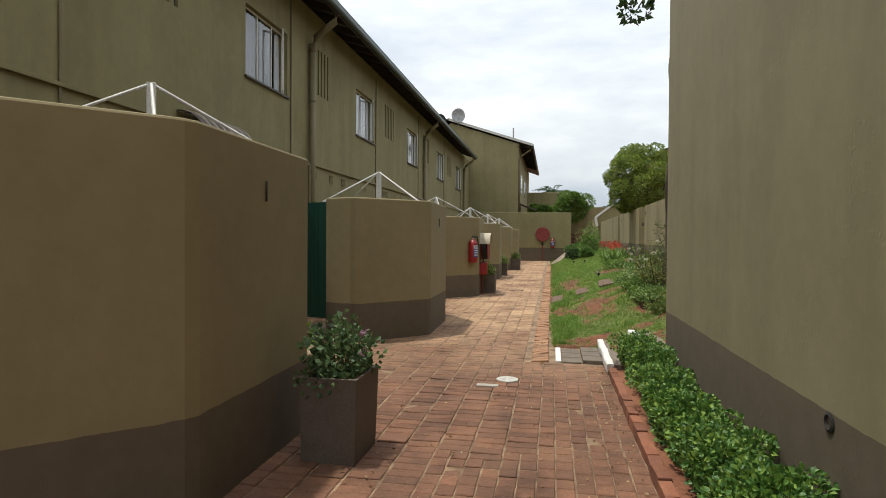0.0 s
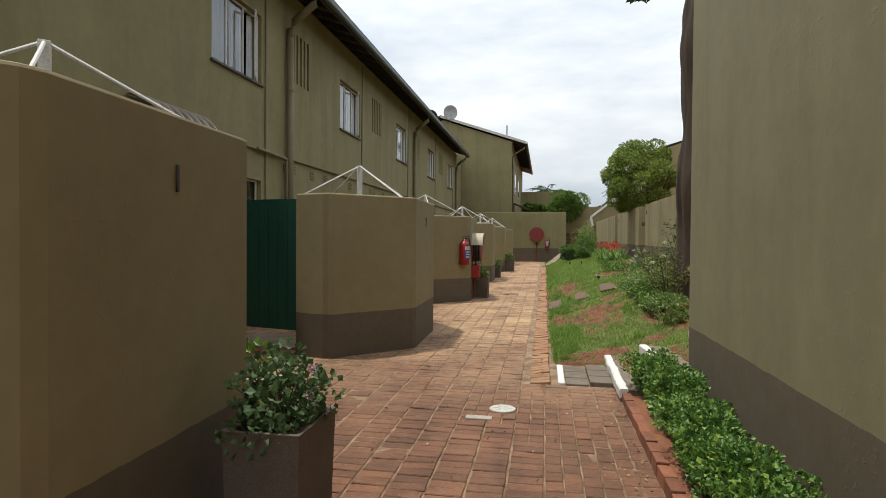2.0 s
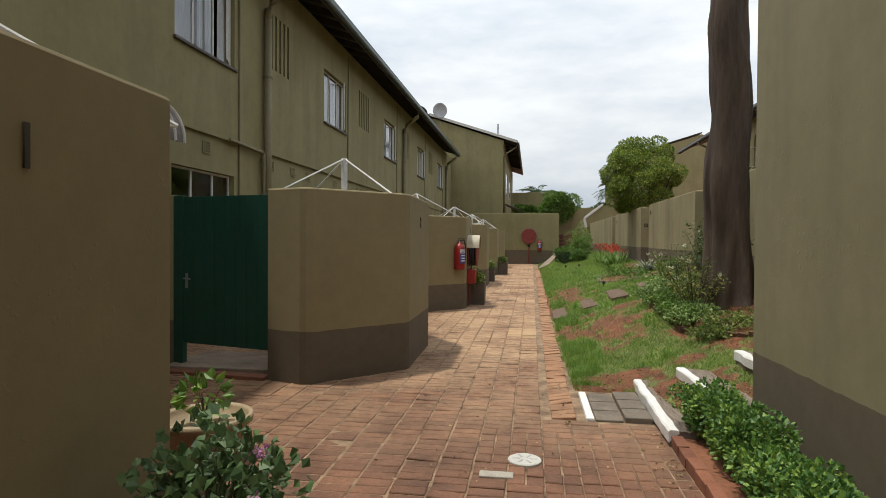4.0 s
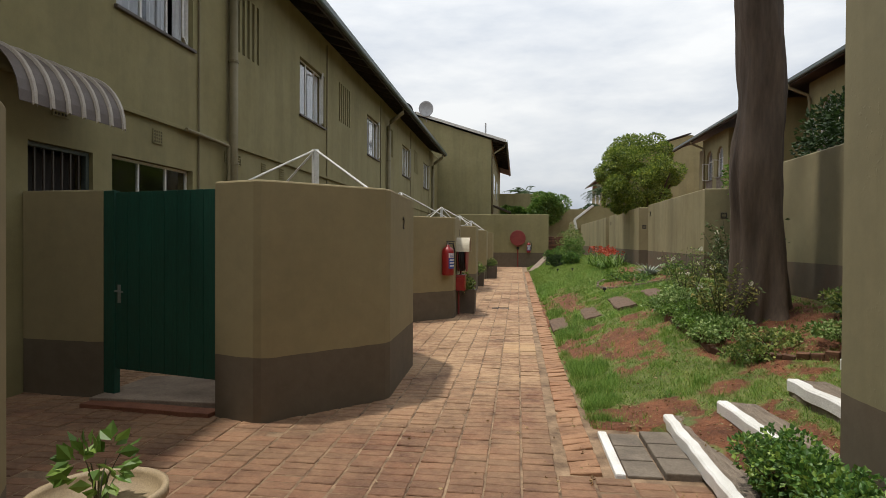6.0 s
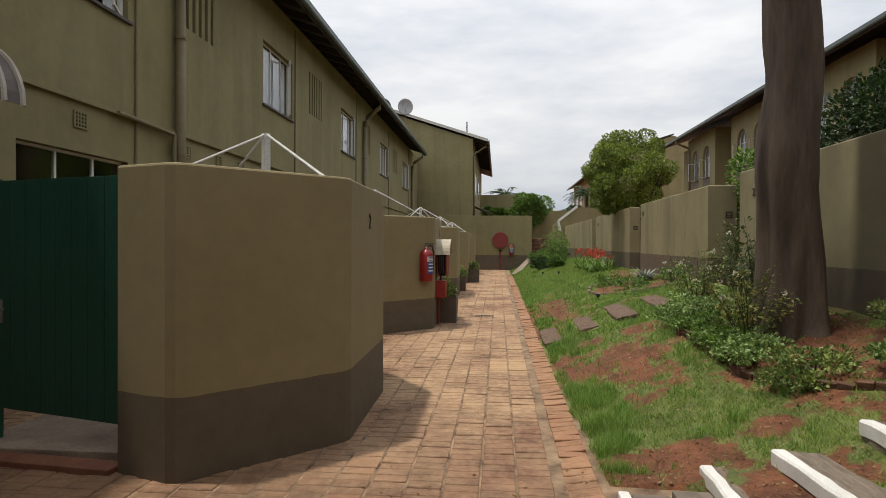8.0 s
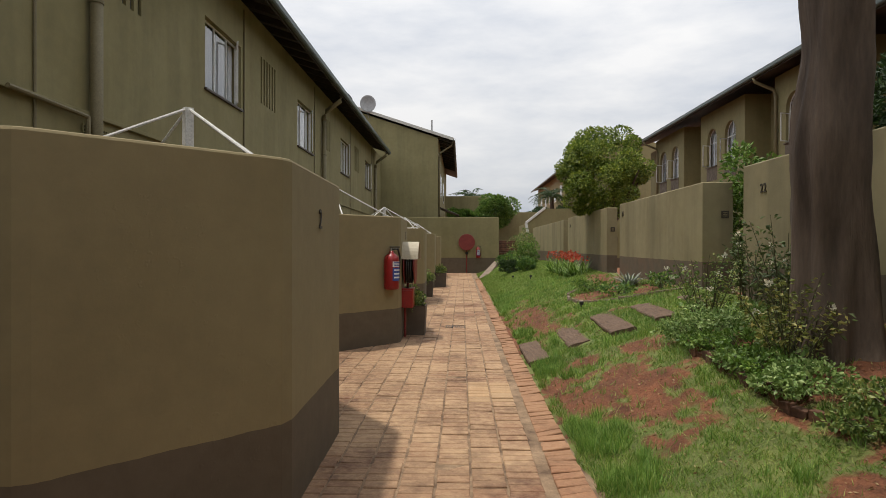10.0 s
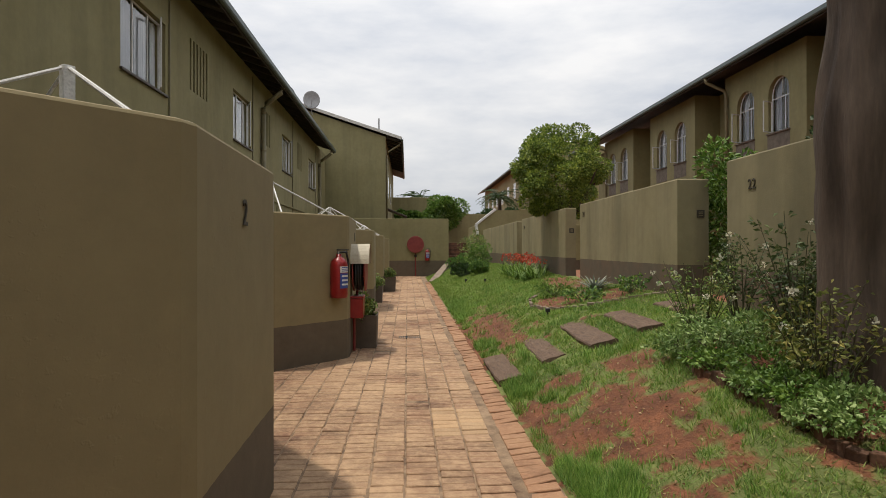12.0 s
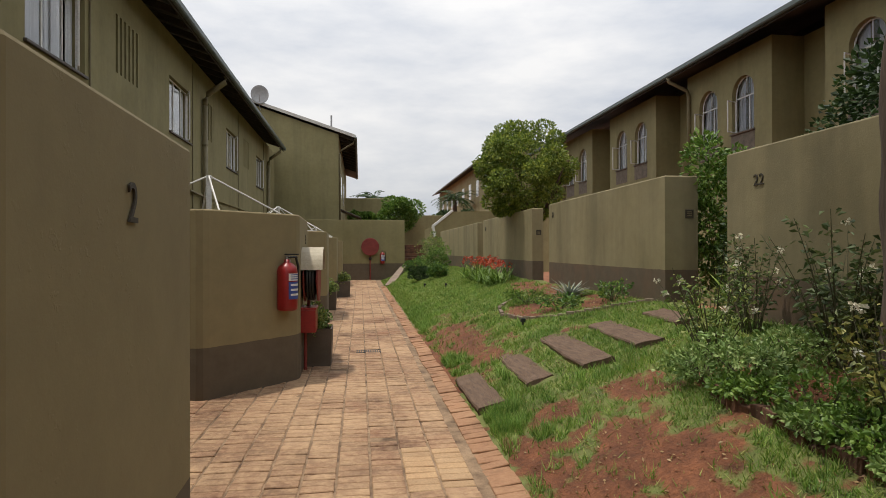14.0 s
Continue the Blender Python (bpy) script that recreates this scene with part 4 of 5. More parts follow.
# ---- far house ----
def gable_house():
    t = thing("far_house", "two-storey olive house with a pitched roof behind the far wall", "house")
    bm = bmesh.new()
    P = [(-2.3, 0.0), (-2.3, 8.2), (-7.0, 9.75), (-13.0, 7.8), (-13.0, 0.0)]
    a, c = ([bm.verts.new((x, y, z)) for x, z in P] for y in (41.15, 60.0))
    for i in range(5):
        bm.faces.new((a[i], a[(i + 1) % 5], c[(i + 1) % 5], c[i]))
    bm.faces.new(a)
    bm.faces.new(c[::-1])
    part("wall", bm, M_FACADE, t)
    bm = bmesh.new()
    bm_box(bm, -6.1, 0, 40.98, 60.3, 0, 0.09, 0.01, pose(-1.38, 0, 8.06, 0, 18.1, 0))
    bm_box(bm, 0, 6.4, 40.98, 60.3, 0, 0.09, 0.01, pose(-13.2, 0, 8.0, 0, -18.1, 0))
    part("roof", bm, M_ROOF, t)
    boxed("verge", (-6.1, 0.0, 40.93, 40.975, -0.06, 0.11), M_COPING, t, "pale verge board", 0.006, pose(-1.38, 0, 8.06, 0, 18.1, 0))
    for k in range(12):
        boxed("rafter", (-0.95, 0, 41.4 + k * 1.2, 41.46 + k * 1.2, -0.15, -0.01), M_RAFTER, t, "", 0.005, pose(-1.38, 0, 8.06, 0, 18.1, 0))
    for y in (44.2, 49.5):
        w = boxed("window", (-2.3, -2.26, y, y + 1.6, 5.0, 6.4), M_WHITE, t, "white steel window", 0.006)
        for j in range(3):
            boxed("pane", (-2.259, -2.25, y + 0.06 + j * 0.5, y + 0.5 + j * 0.5, 5.06, 6.34), M_GLASS, w)


gable_house()
gutter("far_house_gutter", -1.4, 41.0, 60.0, 8.14, 1)
p = thing("downpipe", "olive downpipe at the corner of the far house", "pipe", "downpipes")
bm = bmesh.new()
bm_tube(bm, [(-1.4, 41.3, 8.0), (-1.5, 41.3, 7.75), (-2.15, 41.3, 7.35), (-2.24, 41.3, 7.1), (-2.24, 41.3, 3.2)], 0.055, 8)
part("shaft", bm, M_PIPE, p, smooth=True)
aw = thing("tiled_canopy", "small dark tiled canopy over a doorway", "awning")
for k in range(5):
    boxed("tile", (0.0, 1.3, 43.0 + k * 0.45, 43.44 + k * 0.45, 0, 0.06), M_AWN_D, aw, "", 0.02, pose(-2.28, 0, 4.15, 0, 22, 0))


def dish(x, y, z, r, mat, rz):
    t = thing("satellite_dish", "grey satellite dish on a bent arm", "satellite dish", "satellite dishes", (x, y, z), rz)
    bm = bmesh.new()
    rings = [[bm.verts.new((r * k / 6 * math.cos(i * math.tau / 24), -0.12 * (k / 6) ** 2 * r / 0.4, r * k / 6 * math.sin(i * math.tau / 24) * 1.08)) for i in range(24)] for k in range(1, 7)]
    c = bm.verts.new((0, 0, 0))
    for i in range(24):
        bm.faces.new((c, rings[0][i], rings[0][(i + 1) % 24]))
    for a, d in zip(rings, rings[1:]):
        for i in range(24):
            bm.faces.new((a[i], d[i], d[(i + 1) % 24], a[(i + 1) % 24]))
    o = part("reflector", bm, mat, t, smooth=True)
    s = o.modifiers.new("thickness", "SOLIDIFY")
    s.thickness = 0.012
    bm = bmesh.new()
    bm_tube(bm, [(0, 0.03, 0), (0, 0.08, -0.3), (0, 0.12, -0.62), (0.05, 0.12, -0.8)], 0.022, 8)
    part("mount", bm, M_IRON, t)
    bm = bmesh.new()
    bm_tube(bm, [(0, -0.02, -r), (0, -0.4, -0.1)], 0.012, 6)
    part("feed_arm", bm, M_IRON, t)
    return t


dish(-6.5, 40.97, 10.2, 0.47, M_IRON, 10)
dish(-5.75, 30.0, 7.62, 0.36, M_BLACK, 30)
bm = bmesh.new()
bm_tube(bm, [(-2.75, 42.5, 8.3), (-2.75, 42.5, 9.55)], 0.05, 8)
tagged(part("vent_pipe", bm, M_IRON), "thin grey vent pipe above the far roof", "pipe")

# ---- steps beside the far wall ----
st = thing("stairs", "brick stairs rising beside the far wall", "stairs", kind="structure")
for k in range(15):
    boxed("step", (1.33, 2.75, 37.4 + k * 0.42 + (1.6 if k > 8 else 0), 46 + 6, -0.1, 0.16 + 0.13 * (k + 1)), M_BANKBRICK, st, "", 0.015)
kb = bmesh.new()
vs = [(-0.05, 34.3, 0.1), (0.3, 34.2, 0.1), (1.32, 39.9, 0.8), (1.02, 39.9, 0.78)]
top = [kb.verts.new((x, y, z + 0.1)) for x, y, z in vs]
bot = [kb.verts.new((x, y, z - 0.35)) for x, y, z in vs]
kb.faces.new(top)
kb.faces.new(bot[::-1])
for i in range(4):
    kb.faces.new((top[i], bot[i], bot[(i + 1) % 4], top[(i + 1) % 4]))
tagged(part("trim_stair_curb", kb, M_SLAB), "pale concrete curb rising to the stairs", "curb", kind="structure")
wall_run("wall_stair_side", [(3.02, 46.0), (3.02, 40.3), (9.0, 40.3)], 0.22, 0.5, 3.1, M_FARWALL, "olive wall beside the stairs")
ch = bmesh.new()
pr = [(3.0, 2.55), (2.9, 3.05), (3.95, 3.88), (6.5, 3.92), (6.5, 2.55)]
a, c = ([ch.verts.new((x, y, z)) for x, z in pr] for y in (40.0, 40.24))
for i in range(5):
    ch.faces.new((a[i], a[(i + 1) % 5], c[(i + 1) % 5], c[i]))
ch.faces.new(a)
ch.faces.new(c[::-1])
tagged(part("wall_stair_gable", ch, M_FARWALL), "olive wall with a slanted white coping", "wall", kind="structure")
for (x0, z0), (x1, z1) in zip(pr[:3], pr[1:3]):
    L = math.hypot(x1 - x0, z1 - z0)
    boxed("trim_coping", (-0.03, L + 0.03, 39.94, 40.3, 0.002, 0.13), M_WHITE, None, "", 0.01, pose(x0, 0, z0, 0, -math.degrees(math.atan2(z1 - z0, x1 - x0)), 0))
for o in [o for o in bpy.data.objects if o.name.startswith("trim_coping")]:
    tagged(o, "white slanted coping", "trim", kind="structure")


# ---- right row of houses, with arched windows ----
XR = 10.2
BAYS = (11.5, 17.45, 23.6, 30.08, 36.4)
R0, R1 = 8.0, 44.0
slots = []
for yb in BAYS:
    for i in range(5):
        a = yb - 2.6 + i * 0.2
        slots.append((R1 - a - 0.09, R1 - a, 5.6, 6.75))
verts, faces = holed(R1 - R0, -0.2, 7.7, 0.25, slots)
o = raw_part("wall_facade_recessed", verts, faces, M_FACADE)
o.matrix_basis = pose(XR + 1.0, R1, 0, 0, 0, -90)
tagged(o, "recessed olive house front between window bays", "wall", kind="structure")
for k, yb in enumerate(BAYS):
    L = 4.25
    verts, faces = holed(L, -0.2, 7.69, 0.3, [(L - 0.75 - d - 1.02, L - 0.75 - d, 5.25, 6.92) for d in (0.0, 1.77)])
    o = raw_part(f"wall_bay_{k + 1}", verts, faces, M_FACADE)
    o.matrix_basis = pose(XR, yb - 0.75 + L, 0, 0, 0, -90)
    tagged(o, "projecting olive bay with a pair of arched windows", "wall", kind="structure")
    for e, y in (("a", yb - 0.75), ("b", yb + 3.25)):
        tagged(boxed(f"wall_bay_side_{k + 1}{e}", (XR + 0.3, XR + 0.998, y, y + 0.25, -0.2, 7.69), M_FACADE), "side wall of a projecting bay", "wall", kind="structure")
# the inner wall is near-black: room dimness as colour
for nm, q in (("wall_arched_back", (17.7, 18.0, R0, R1, -0.2, 7.7)), ("wall_arched_end_1", (XR + 1.3, 17.7, R0, R0 + 0.3, -0.2, 7.7)), ("wall_arched_end_2", (XR + 1.3, 17.7, R1 - 0.3, R1, -0.2, 7.7)), ("wall_arched_inner", (12.2, 12.3, R0 + 0.3, R1 - 0.3, -0.2, 7.7))):
    tagged(boxed(nm, q, M_DARK if "inner" in nm else M_FACADE), "plain wall of the arched-window houses", "wall", kind="structure")


def arched_window(i, y):
    """An arched casement; local x runs along the wall, local y into it."""
    w, h, f = 1.02, 1.67, 0.04
    t = thing(f"window_{i + 21}", "white arched steel window with an open sash and curtains", "window", "arched windows", (XR, y + w, 5.25), -90, "structure")
    r = w / 2
    sp = h - r
    bm = bmesh.new()
    n_ = 14
    arc = [(r - r * math.cos(math.pi * k / n_), sp + r * math.sin(math.pi * k / n_)) for k in range(n_ + 1)]
    for y0 in (0.0, 0.25):
        for side in (0, 1):
            q = arc[: n_ // 2 + 1] if side == 0 else arc[n_ // 2:]
            corner = bm.verts.new((0.0 if side == 0 else w, y0, h))
            vs = [bm.verts.new((x, y0, z)) for x, z in q]
            for a, c in zip(vs, vs[1:]):
                bm.faces.new((corner, a, c))
    p0 = [bm.verts.new((x, 0, z)) for x, z in arc]
    p1 = [bm.verts.new((x, 0.25, z)) for x, z in arc]
    for k in range(n_):
        bm.faces.new((p0[k], p0[k + 1], p1[k + 1], p1[k]))
    part("arch_head", bm, M_FACADE, t)
    bm = bmesh.new()
    bm_tube(bm, [(0.02, 0.14, 0.0)] + [(r - (r - 0.02) * math.cos(math.pi * k / n_), 0.14, sp + (r - 0.02) * math.sin(math.pi * k / n_)) for k in range(n_ + 1)] + [(w - 0.02, 0.14, 0.0)], 0.024, 6)
    part("window_frame", bm, M_WHITE, t)
    for d in ((0, w, 0.12, 0.16, 0, f), (0, w, 0.12, 0.16, sp - 0.12, sp - 0.12 + f), (w * 0.62, w * 0.62 + f, 0.12, 0.16, f, sp - 0.12), (w * 0.5, w * 0.5 + 0.025, 0.125, 0.155, sp, h - 0.03)):
        boxed("glazing_bar", d, M_WHITE, t, "", 0.004)
    bm = bmesh.new()
    vs = [bm.verts.new((x, 0.14, z)) for x, z in [(0.02, 0.02), *[(min(max(x, 0.02), w - 0.02), z - 0.02) for x, z in arc], (w - 0.02, 0.02)]]
    bm.faces.new(vs)
    g = part("pane", bm, M_GLASS, t)
    g.visible_shadow = False
    q = pose(0.02, 0.12, 0, 0, 0, -70)
    s = boxed("open_sash", (0, 0.4, -0.02, 0.005, 0.04, 0.07), M_WHITE, t, "opened sash", 0.003, q)
    for d in ((0, 0.4, -0.02, 0.005, 0.98, 1.01), (0.37, 0.4, -0.02, 0.005, 0.07, 0.98), (0, 0.03, -0.02, 0.005, 0.07, 0.98)):
        boxed("sash_rail", d, M_WHITE, s, "", 0.003, q)
    boxed("apron_panel", (-0.03, w + 0.03, -0.012, -0.002, -0.62, -0.05), M_SLATE, t, "grey panel under the window", 0.004)
    boxed("window_sill", (-0.05, w + 0.05, -0.06, 0.1, -0.048, -0.003), M_SLATE, t, "", 0.006)
    cv, cf = [], []
    for k in range(31):
        u = w * k / 30
        d = 0.3 + 0.025 * math.sin(u * 45)
        cv += [(XR + d, y + u, 5.27), (XR + d, y + u, 6.88)]
    for k in range(30):
        if 11 < k < 19:
            continue
        cf.append((2 * k, 2 * k + 2, 2 * k + 3, 2 * k + 1))
    c = raw_part("curtain", cv, cf, M_NET)
    c.modifiers.new("thickness", "SOLIDIFY").thickness = 0.004
    tagged(c, "white curtains drawn aside in the arched window", "curtain", "net curtains")


for i, yb in enumerate(BAYS):
    arched_window(2 * i, yb)
    arched_window(2 * i + 1, yb + 1.77)
roof_sheet("roof_arched", [[(9.35, 7.5, 7.78), (9.35, 44.4, 7.78), (13.9, 44.4, 9.3), (13.9, 7.5, 9.3)], [(13.9, 7.5, 9.3), (13.9, 44.4, 9.3), (18.5, 44.4, 7.78), (18.5, 7.5, 7.78)]], M_ROOF, 0.05, "dark pitched roof of the arched-window houses")
gutter("eaves_gutter", 9.42, 7.5, 44.4, 7.76, -1)
for y in (26.95, 14.6, 39.5):
    p = thing("downpipe", "olive downpipe from the eaves gutter", "pipe", "downpipes")
    bm = bmesh.new()
    bm_tube(bm, [(9.38, y, 7.66), (9.42, y, 7.5), (10.06, y - 0.05, 7.2), (10.12, y - 0.05, 7.0), (10.12, y - 0.05, 1.0)], 0.06, 8)
    part("shaft", bm, M_PIPE, p, smooth=True)

fh = thing("distant_house", "two-storey house beyond the arched-window row", "house")
bm = bmesh.new()
prof = [(10.2, -0.2), (10.2, 9.95), (14.5, 11.3), (19.0, 9.9), (19.0, -0.2)]
a, c = ([bm.verts.new((x, y, z)) for x, z in prof] for y in (58.0, 92.0))
for i in range(5):
    bm.faces.new((a[i], a[(i + 1) % 5], c[(i + 1) % 5], c[i]))
bm.faces.new(a)
bm.faces.new(c[::-1])
part("wall", bm, M_FACADE, fh)
bm = bmesh.new()
bm_box(bm, 0, 5.5, 57.9, 92.4, 0, 0.1, 0.01, pose(9.3, 0, 9.74, 0, -17.4, 0))
part("roof", bm, M_RAFTER, fh)
boxed("gutter", (9.2, 9.32, 57.6, 92.4, 9.66, 9.8), M_GUTTER, fh, "", 0.02)
for k in range(8):
    w_ = boxed("window", (10.15, 10.2, 59.5 + k * 4.0, 60.7 + k * 4.0, 7.0, 8.6), M_WHITE, fh, "white steel window", 0.01)
    boxed("pane", (10.14, 10.149, 59.57 + k * 4.0, 60.63 + k * 4.0, 7.07, 8.53), M_GLASS, w_)

# ---- timber steps ----
def sleeper(x, y0, y1, z, w, skew, mat, white, seed, tilt=0.0):
    t = thing("sleeper_step", "weathered timber sleeper step" + (" with a white painted edge" if white else " set in the grass"), "step", "timber steps", (x, (y0 + y1) / 2, z), skew)
    t.matrix_basis = pose(x, (y0 + y1) / 2, z, 0, tilt, skew)
    L = y1 - y0
    bm = bmesh.new()
    n_ = 14
    pr = [(0, -0.22), (0, -0.015), (0.015, 0), (w * 0.35, 0.004), (w * 0.7, -0.004), (w - 0.015, 0), (w, -0.015), (w, -0.22)]
    rings = []
    for i in range(n_ + 1):
        yy = -L / 2 + L * i / n_
        rings.append([bm.verts.new((a + 0.024 * noise.noise((seed + a * 9, yy * 4, 0)), yy + (0.02 * noise.noise((a * 12, seed, 3)) if i in (0, n_) else 0), c + 0.009 * noise.noise((seed + a * 14, yy * 5, 7)))) for a, c in pr])
    for a, c in zip(rings, rings[1:]):
        for j in range(len(pr) - 1):
            bm.faces.new((a[j], c[j], c[j + 1], a[j + 1]))
    bm.faces.new(rings[0])
    bm.faces.new(rings[-1][::-1])
    part("timber", bm, mat, t)
    if white:
        bm = bmesh.new()
        q = []
        for i in range(n_ + 1):
            yy = -L / 2 - 0.004 + (L + 0.008) * i / n_
            e = 0.06 + 0.026 * noise.noise((seed, yy * 7, 1))
            j = 0.02 * noise.noise((seed + 5, yy * 4, 0)) + 0.007 * noise.noise((seed + 8, yy * 15, 0))
            q.append([bm.verts.new((a + j, yy, c)) for a, c in ((-0.016, -0.085), (-0.018, 0.0), (-0.004, 0.014), (e, 0.013), (e + 0.003, -0.01))])
        for a, c in zip(q, q[1:]):
            for k in range(4):
                bm.faces.new((a[k], c[k], c[k + 1], a[k + 1]))
        bm.faces.new(q[0])
        bm.faces.new(q[-1][::-1])
        part("painted_edge", bm, M_CHIPPED, t, "chipped white painted edge")
    return t


for i, (x, y0, y1, z, w, sk) in enumerate(((0.66, 6.95, 8.66, 0.15, 0.3, -0.5), (1.1, 7.14, 8.52, 0.32, 0.3, 2), (1.67, 7.14, 8.62, 0.5, 0.3, 1), (2.12, 7.3, 8.7, 0.67, 0.3, 0))):
    sleeper(x, y0, y1, z, w, sk, M_SLEEPER, True, i * 3.1)
kc = thing("kerb_strip", "white painted kerb strip at the foot of the steps", "kerb", at=(0.1, 7.95, 0.0))
boxed("strip", (-0.035, 0.035, -0.47, 0.46, -0.1, 0.07), M_CHIPPED, kc, "", 0.012)
for k in range(2):
    for j in range(3):
        o = boxed("step_paver", (0.15 + k * 0.25, 0.385 + k * 0.25, 7.5 + j * 0.31, 7.79 + j * 0.31, -0.1, 0.055 + 0.03 * k), M_SLATE, None, "", 0.01)
        tagged(o, "grey paving slab at the foot of the steps", "paver", "step pavers")
for i, (x, y0, y1, z, w, sk) in enumerate(((0.0, 13.6, 15.0, 0.14, 0.3, 0), (0.58, 13.8, 15.3, 0.325, 0.3, -2), (1.1, 13.5, 15.3, 0.555, 0.34, -3.5), (1.7, 13.6, 15.15, 0.735, 0.32, -4), (2.4, 14.05, 15.05, 0.9, 0.3, -5))):
    sleeper(x, y0, y1, z, w, sk, M_SLEEPER_BROWN, False, 20 + i * 2.7, (-14, -18, -15, -12, -10)[i])

# ---- the big tree ----
tr = thing("tree", "tall tree with a thick dark grooved trunk", "tree", at=(2.23, 10.87, 0.74))
verts, faces = [], []
SEG, NR = 48, 80
for j in range(NR + 1):
    z = 8.0 * j / NR
    flare = 0.3 * math.exp(-z / 0.22)
    rad = 0.285 - 0.011 * z + 0.06 * math.exp(-z / 0.9)
    cx, cy = 0.012 * z + 0.035 * math.sin(z * 1.1 + 0.4) + 0.03 * math.sin(z * 2.6), 0.05 * math.sin(z * 0.7 + 1)
    for i in range(SEG):
        a = i * math.tau / SEG
        lobes = 0.10 * math.sin(5 * a + 0.5 * z) + 0.05 * math.sin(9 * a - 0.7 * z)
        rr = rad * (1 + lobes * (0.5 + 0.6 * math.exp(-z / 1.5))) + flare * max(0, math.sin(4 * a + 0.6)) + 0.05 * noise.noise((math.cos(a) * 1.8, math.sin(a) * 1.8, z * 1.3)) + 0.02 * noise.noise((math.cos(a) * 5, math.sin(a) * 5, z * 2.5))
        verts.append((cx + rr * math.cos(a), cy + rr * math.sin(a), z - 0.2))
for j in range(NR):
    for i in range(SEG):
        a, c = j * SEG + i, j * SEG + (i + 1) % SEG
        faces.append((a, c, c + SEG, a + SEG))
raw_part("trunk", verts, faces, M_BARK, tr).data.shade_smooth()
rng = np.random.default_rng(21)
limbs = bmesh.new()
spec = []
for k in range(9):
    a = k * math.tau / 9 + 0.3
    R = rng.uniform(1.3, 2.3)
    e = (R * math.cos(a), R * math.sin(a), rng.uniform(8.8, 10.2))
    bm_tube(limbs, [(0.08, 0.0, 6.6), (0.4 * e[0], 0.4 * e[1], 7.9), e], [0.12, 0.08, 0.03], 7)
    spec.append((e, (0.85, 0.85, 0.55), 520))
bm_tube(limbs, [(0.05, 0, 6.0), (-0.35, -0.1, 5.5), (-0.8, -0.2, 4.85)], [0.05, 0.03, 0.012], 6)
spec.append(((-0.85, -0.22, 4.78), (0.3, 0.26, 0.15), 90))
part("limb", limbs, M_BARK, tr)
crown_leaves("crown", rng, spec, 0.13, M_DARKLEAF, tr)


def shrub(name, label, x, y, z, radii, n_, size, mat, seed, stem_mat=None, group="", category="shrub", flowers=None, lumps=6, **kw):
    rng = np.random.default_rng(seed)
    t = thing(name, label, category, group, (x, y, z))
    rx, ry, rz_ = radii
    stems(t, stem_mat or M_STEM, rng, 12, (rx + ry) * 0.4, rz_ * 1.5, -0.03, 0.008, "stem")
    spec = [((0, 0, rz_ * 0.85), (rx * 0.8, ry * 0.8, rz_ * 0.8), n_ // 2)]
    for _ in range(lumps):
        a, q = rng.uniform(0, math.tau), rng.uniform(0.45, 0.85)
        k = rng.uniform(0.28, 0.5)
        spec.append(((rx * q * math.cos(a), ry * q * math.sin(a), rz_ * rng.uniform(0.5, 1.55)), (rx * k, ry * k, rz_ * k), n_ // (2 * lumps)))
    crown_leaves("leaves", rng, spec, size, mat, t, **kw)
    if flowers:
        fm, cnt, fs, lbl = flowers
        P = []
        for _ in range(cnt):
            a, q = rng.uniform(0, math.tau), rng.uniform(0.2, 1.0)
            P.append(((rx * q * math.cos(a), ry * q * math.sin(a), rz_ * rng.uniform(1.2, 1.95)), (fs * 0.5, fs * 0.5, fs * 0.4), 9))
        tagged(crown_leaves("flowers", rng, P, fs, fm, t, lbl, wide=0.9), kind="stuff")
    return t


# round tree behind the garden wall
rng = np.random.default_rng(31)
rt = thing("round_tree", "dense round-crowned green tree behind the garden wall", "tree", at=(3.62, 23.6, 0.9))
bm = bmesh.new()
bm_tube(bm, [(0, 0, 0), (0.05, 0, 1.0), (0, 0.05, 2.2)], [0.12, 0.1, 0.07], 10)
for k in range(7):
    a = k * 0.9
    bm_tube(bm, [(0, 0.03, 1.4), (0.5 * math.cos(a), 0.5 * math.sin(a), 2.2), (0.9 * math.cos(a), 0.9 * math.sin(a), 3.0)], [0.06, 0.04, 0.02], 6)
part("trunk", bm, M_BARK, rt)
spec = [((-0.3, 0, 2.9), (0.95, 0.95, 0.95), 1800)]
spec += [((-0.3, 0, 3.95), (0.55, 0.55, 0.4), 700), ((-0.3, 0.2, 3.5), (0.9, 0.8, 0.5), 900)]
for k in range(60):
    d = rng.normal(size=3)
    d /= np.linalg.norm(d)
    q = rng.uniform(0.85, 1.22)
    r_ = rng.uniform(0.2, 0.36)
    spec.append(((-0.3 + 1.04 * q * d[0], 1.04 * q * d[1], 2.9 + (1.15 if d[2] > 0 else 1.0) * q * d[2]), (r_, r_, r_ * 0.8), 400))
crown_leaves("crown", rng, spec, 0.08, M_TREELEAF, rt)

# planting bed along the near gable
for k in range(9):
    y = 2.5 + k * 0.56
    rr = np.random.default_rng(40 + k)
    shrub("bed_shrub", "bright green leafy shrub in the bed along the wall", 0.98 + rr.uniform(-0.03, 0.05), y, 0.1, (0.27, 0.42, 0.2 + rr.uniform(-0.03, 0.05)), 5200, 0.036, M_LEAF, 50 + k, group="bed shrubs", fold=0.12, wide=0.8, lumps=12)
boxed("ground_bed_soil", (0.74, 1.298, -6, 7.0, -0.1, 0.1), M_SOIL)
tagged(bpy.data.objects["ground_bed_soil"], "red soil of the planting bed", "ground", kind="structure")

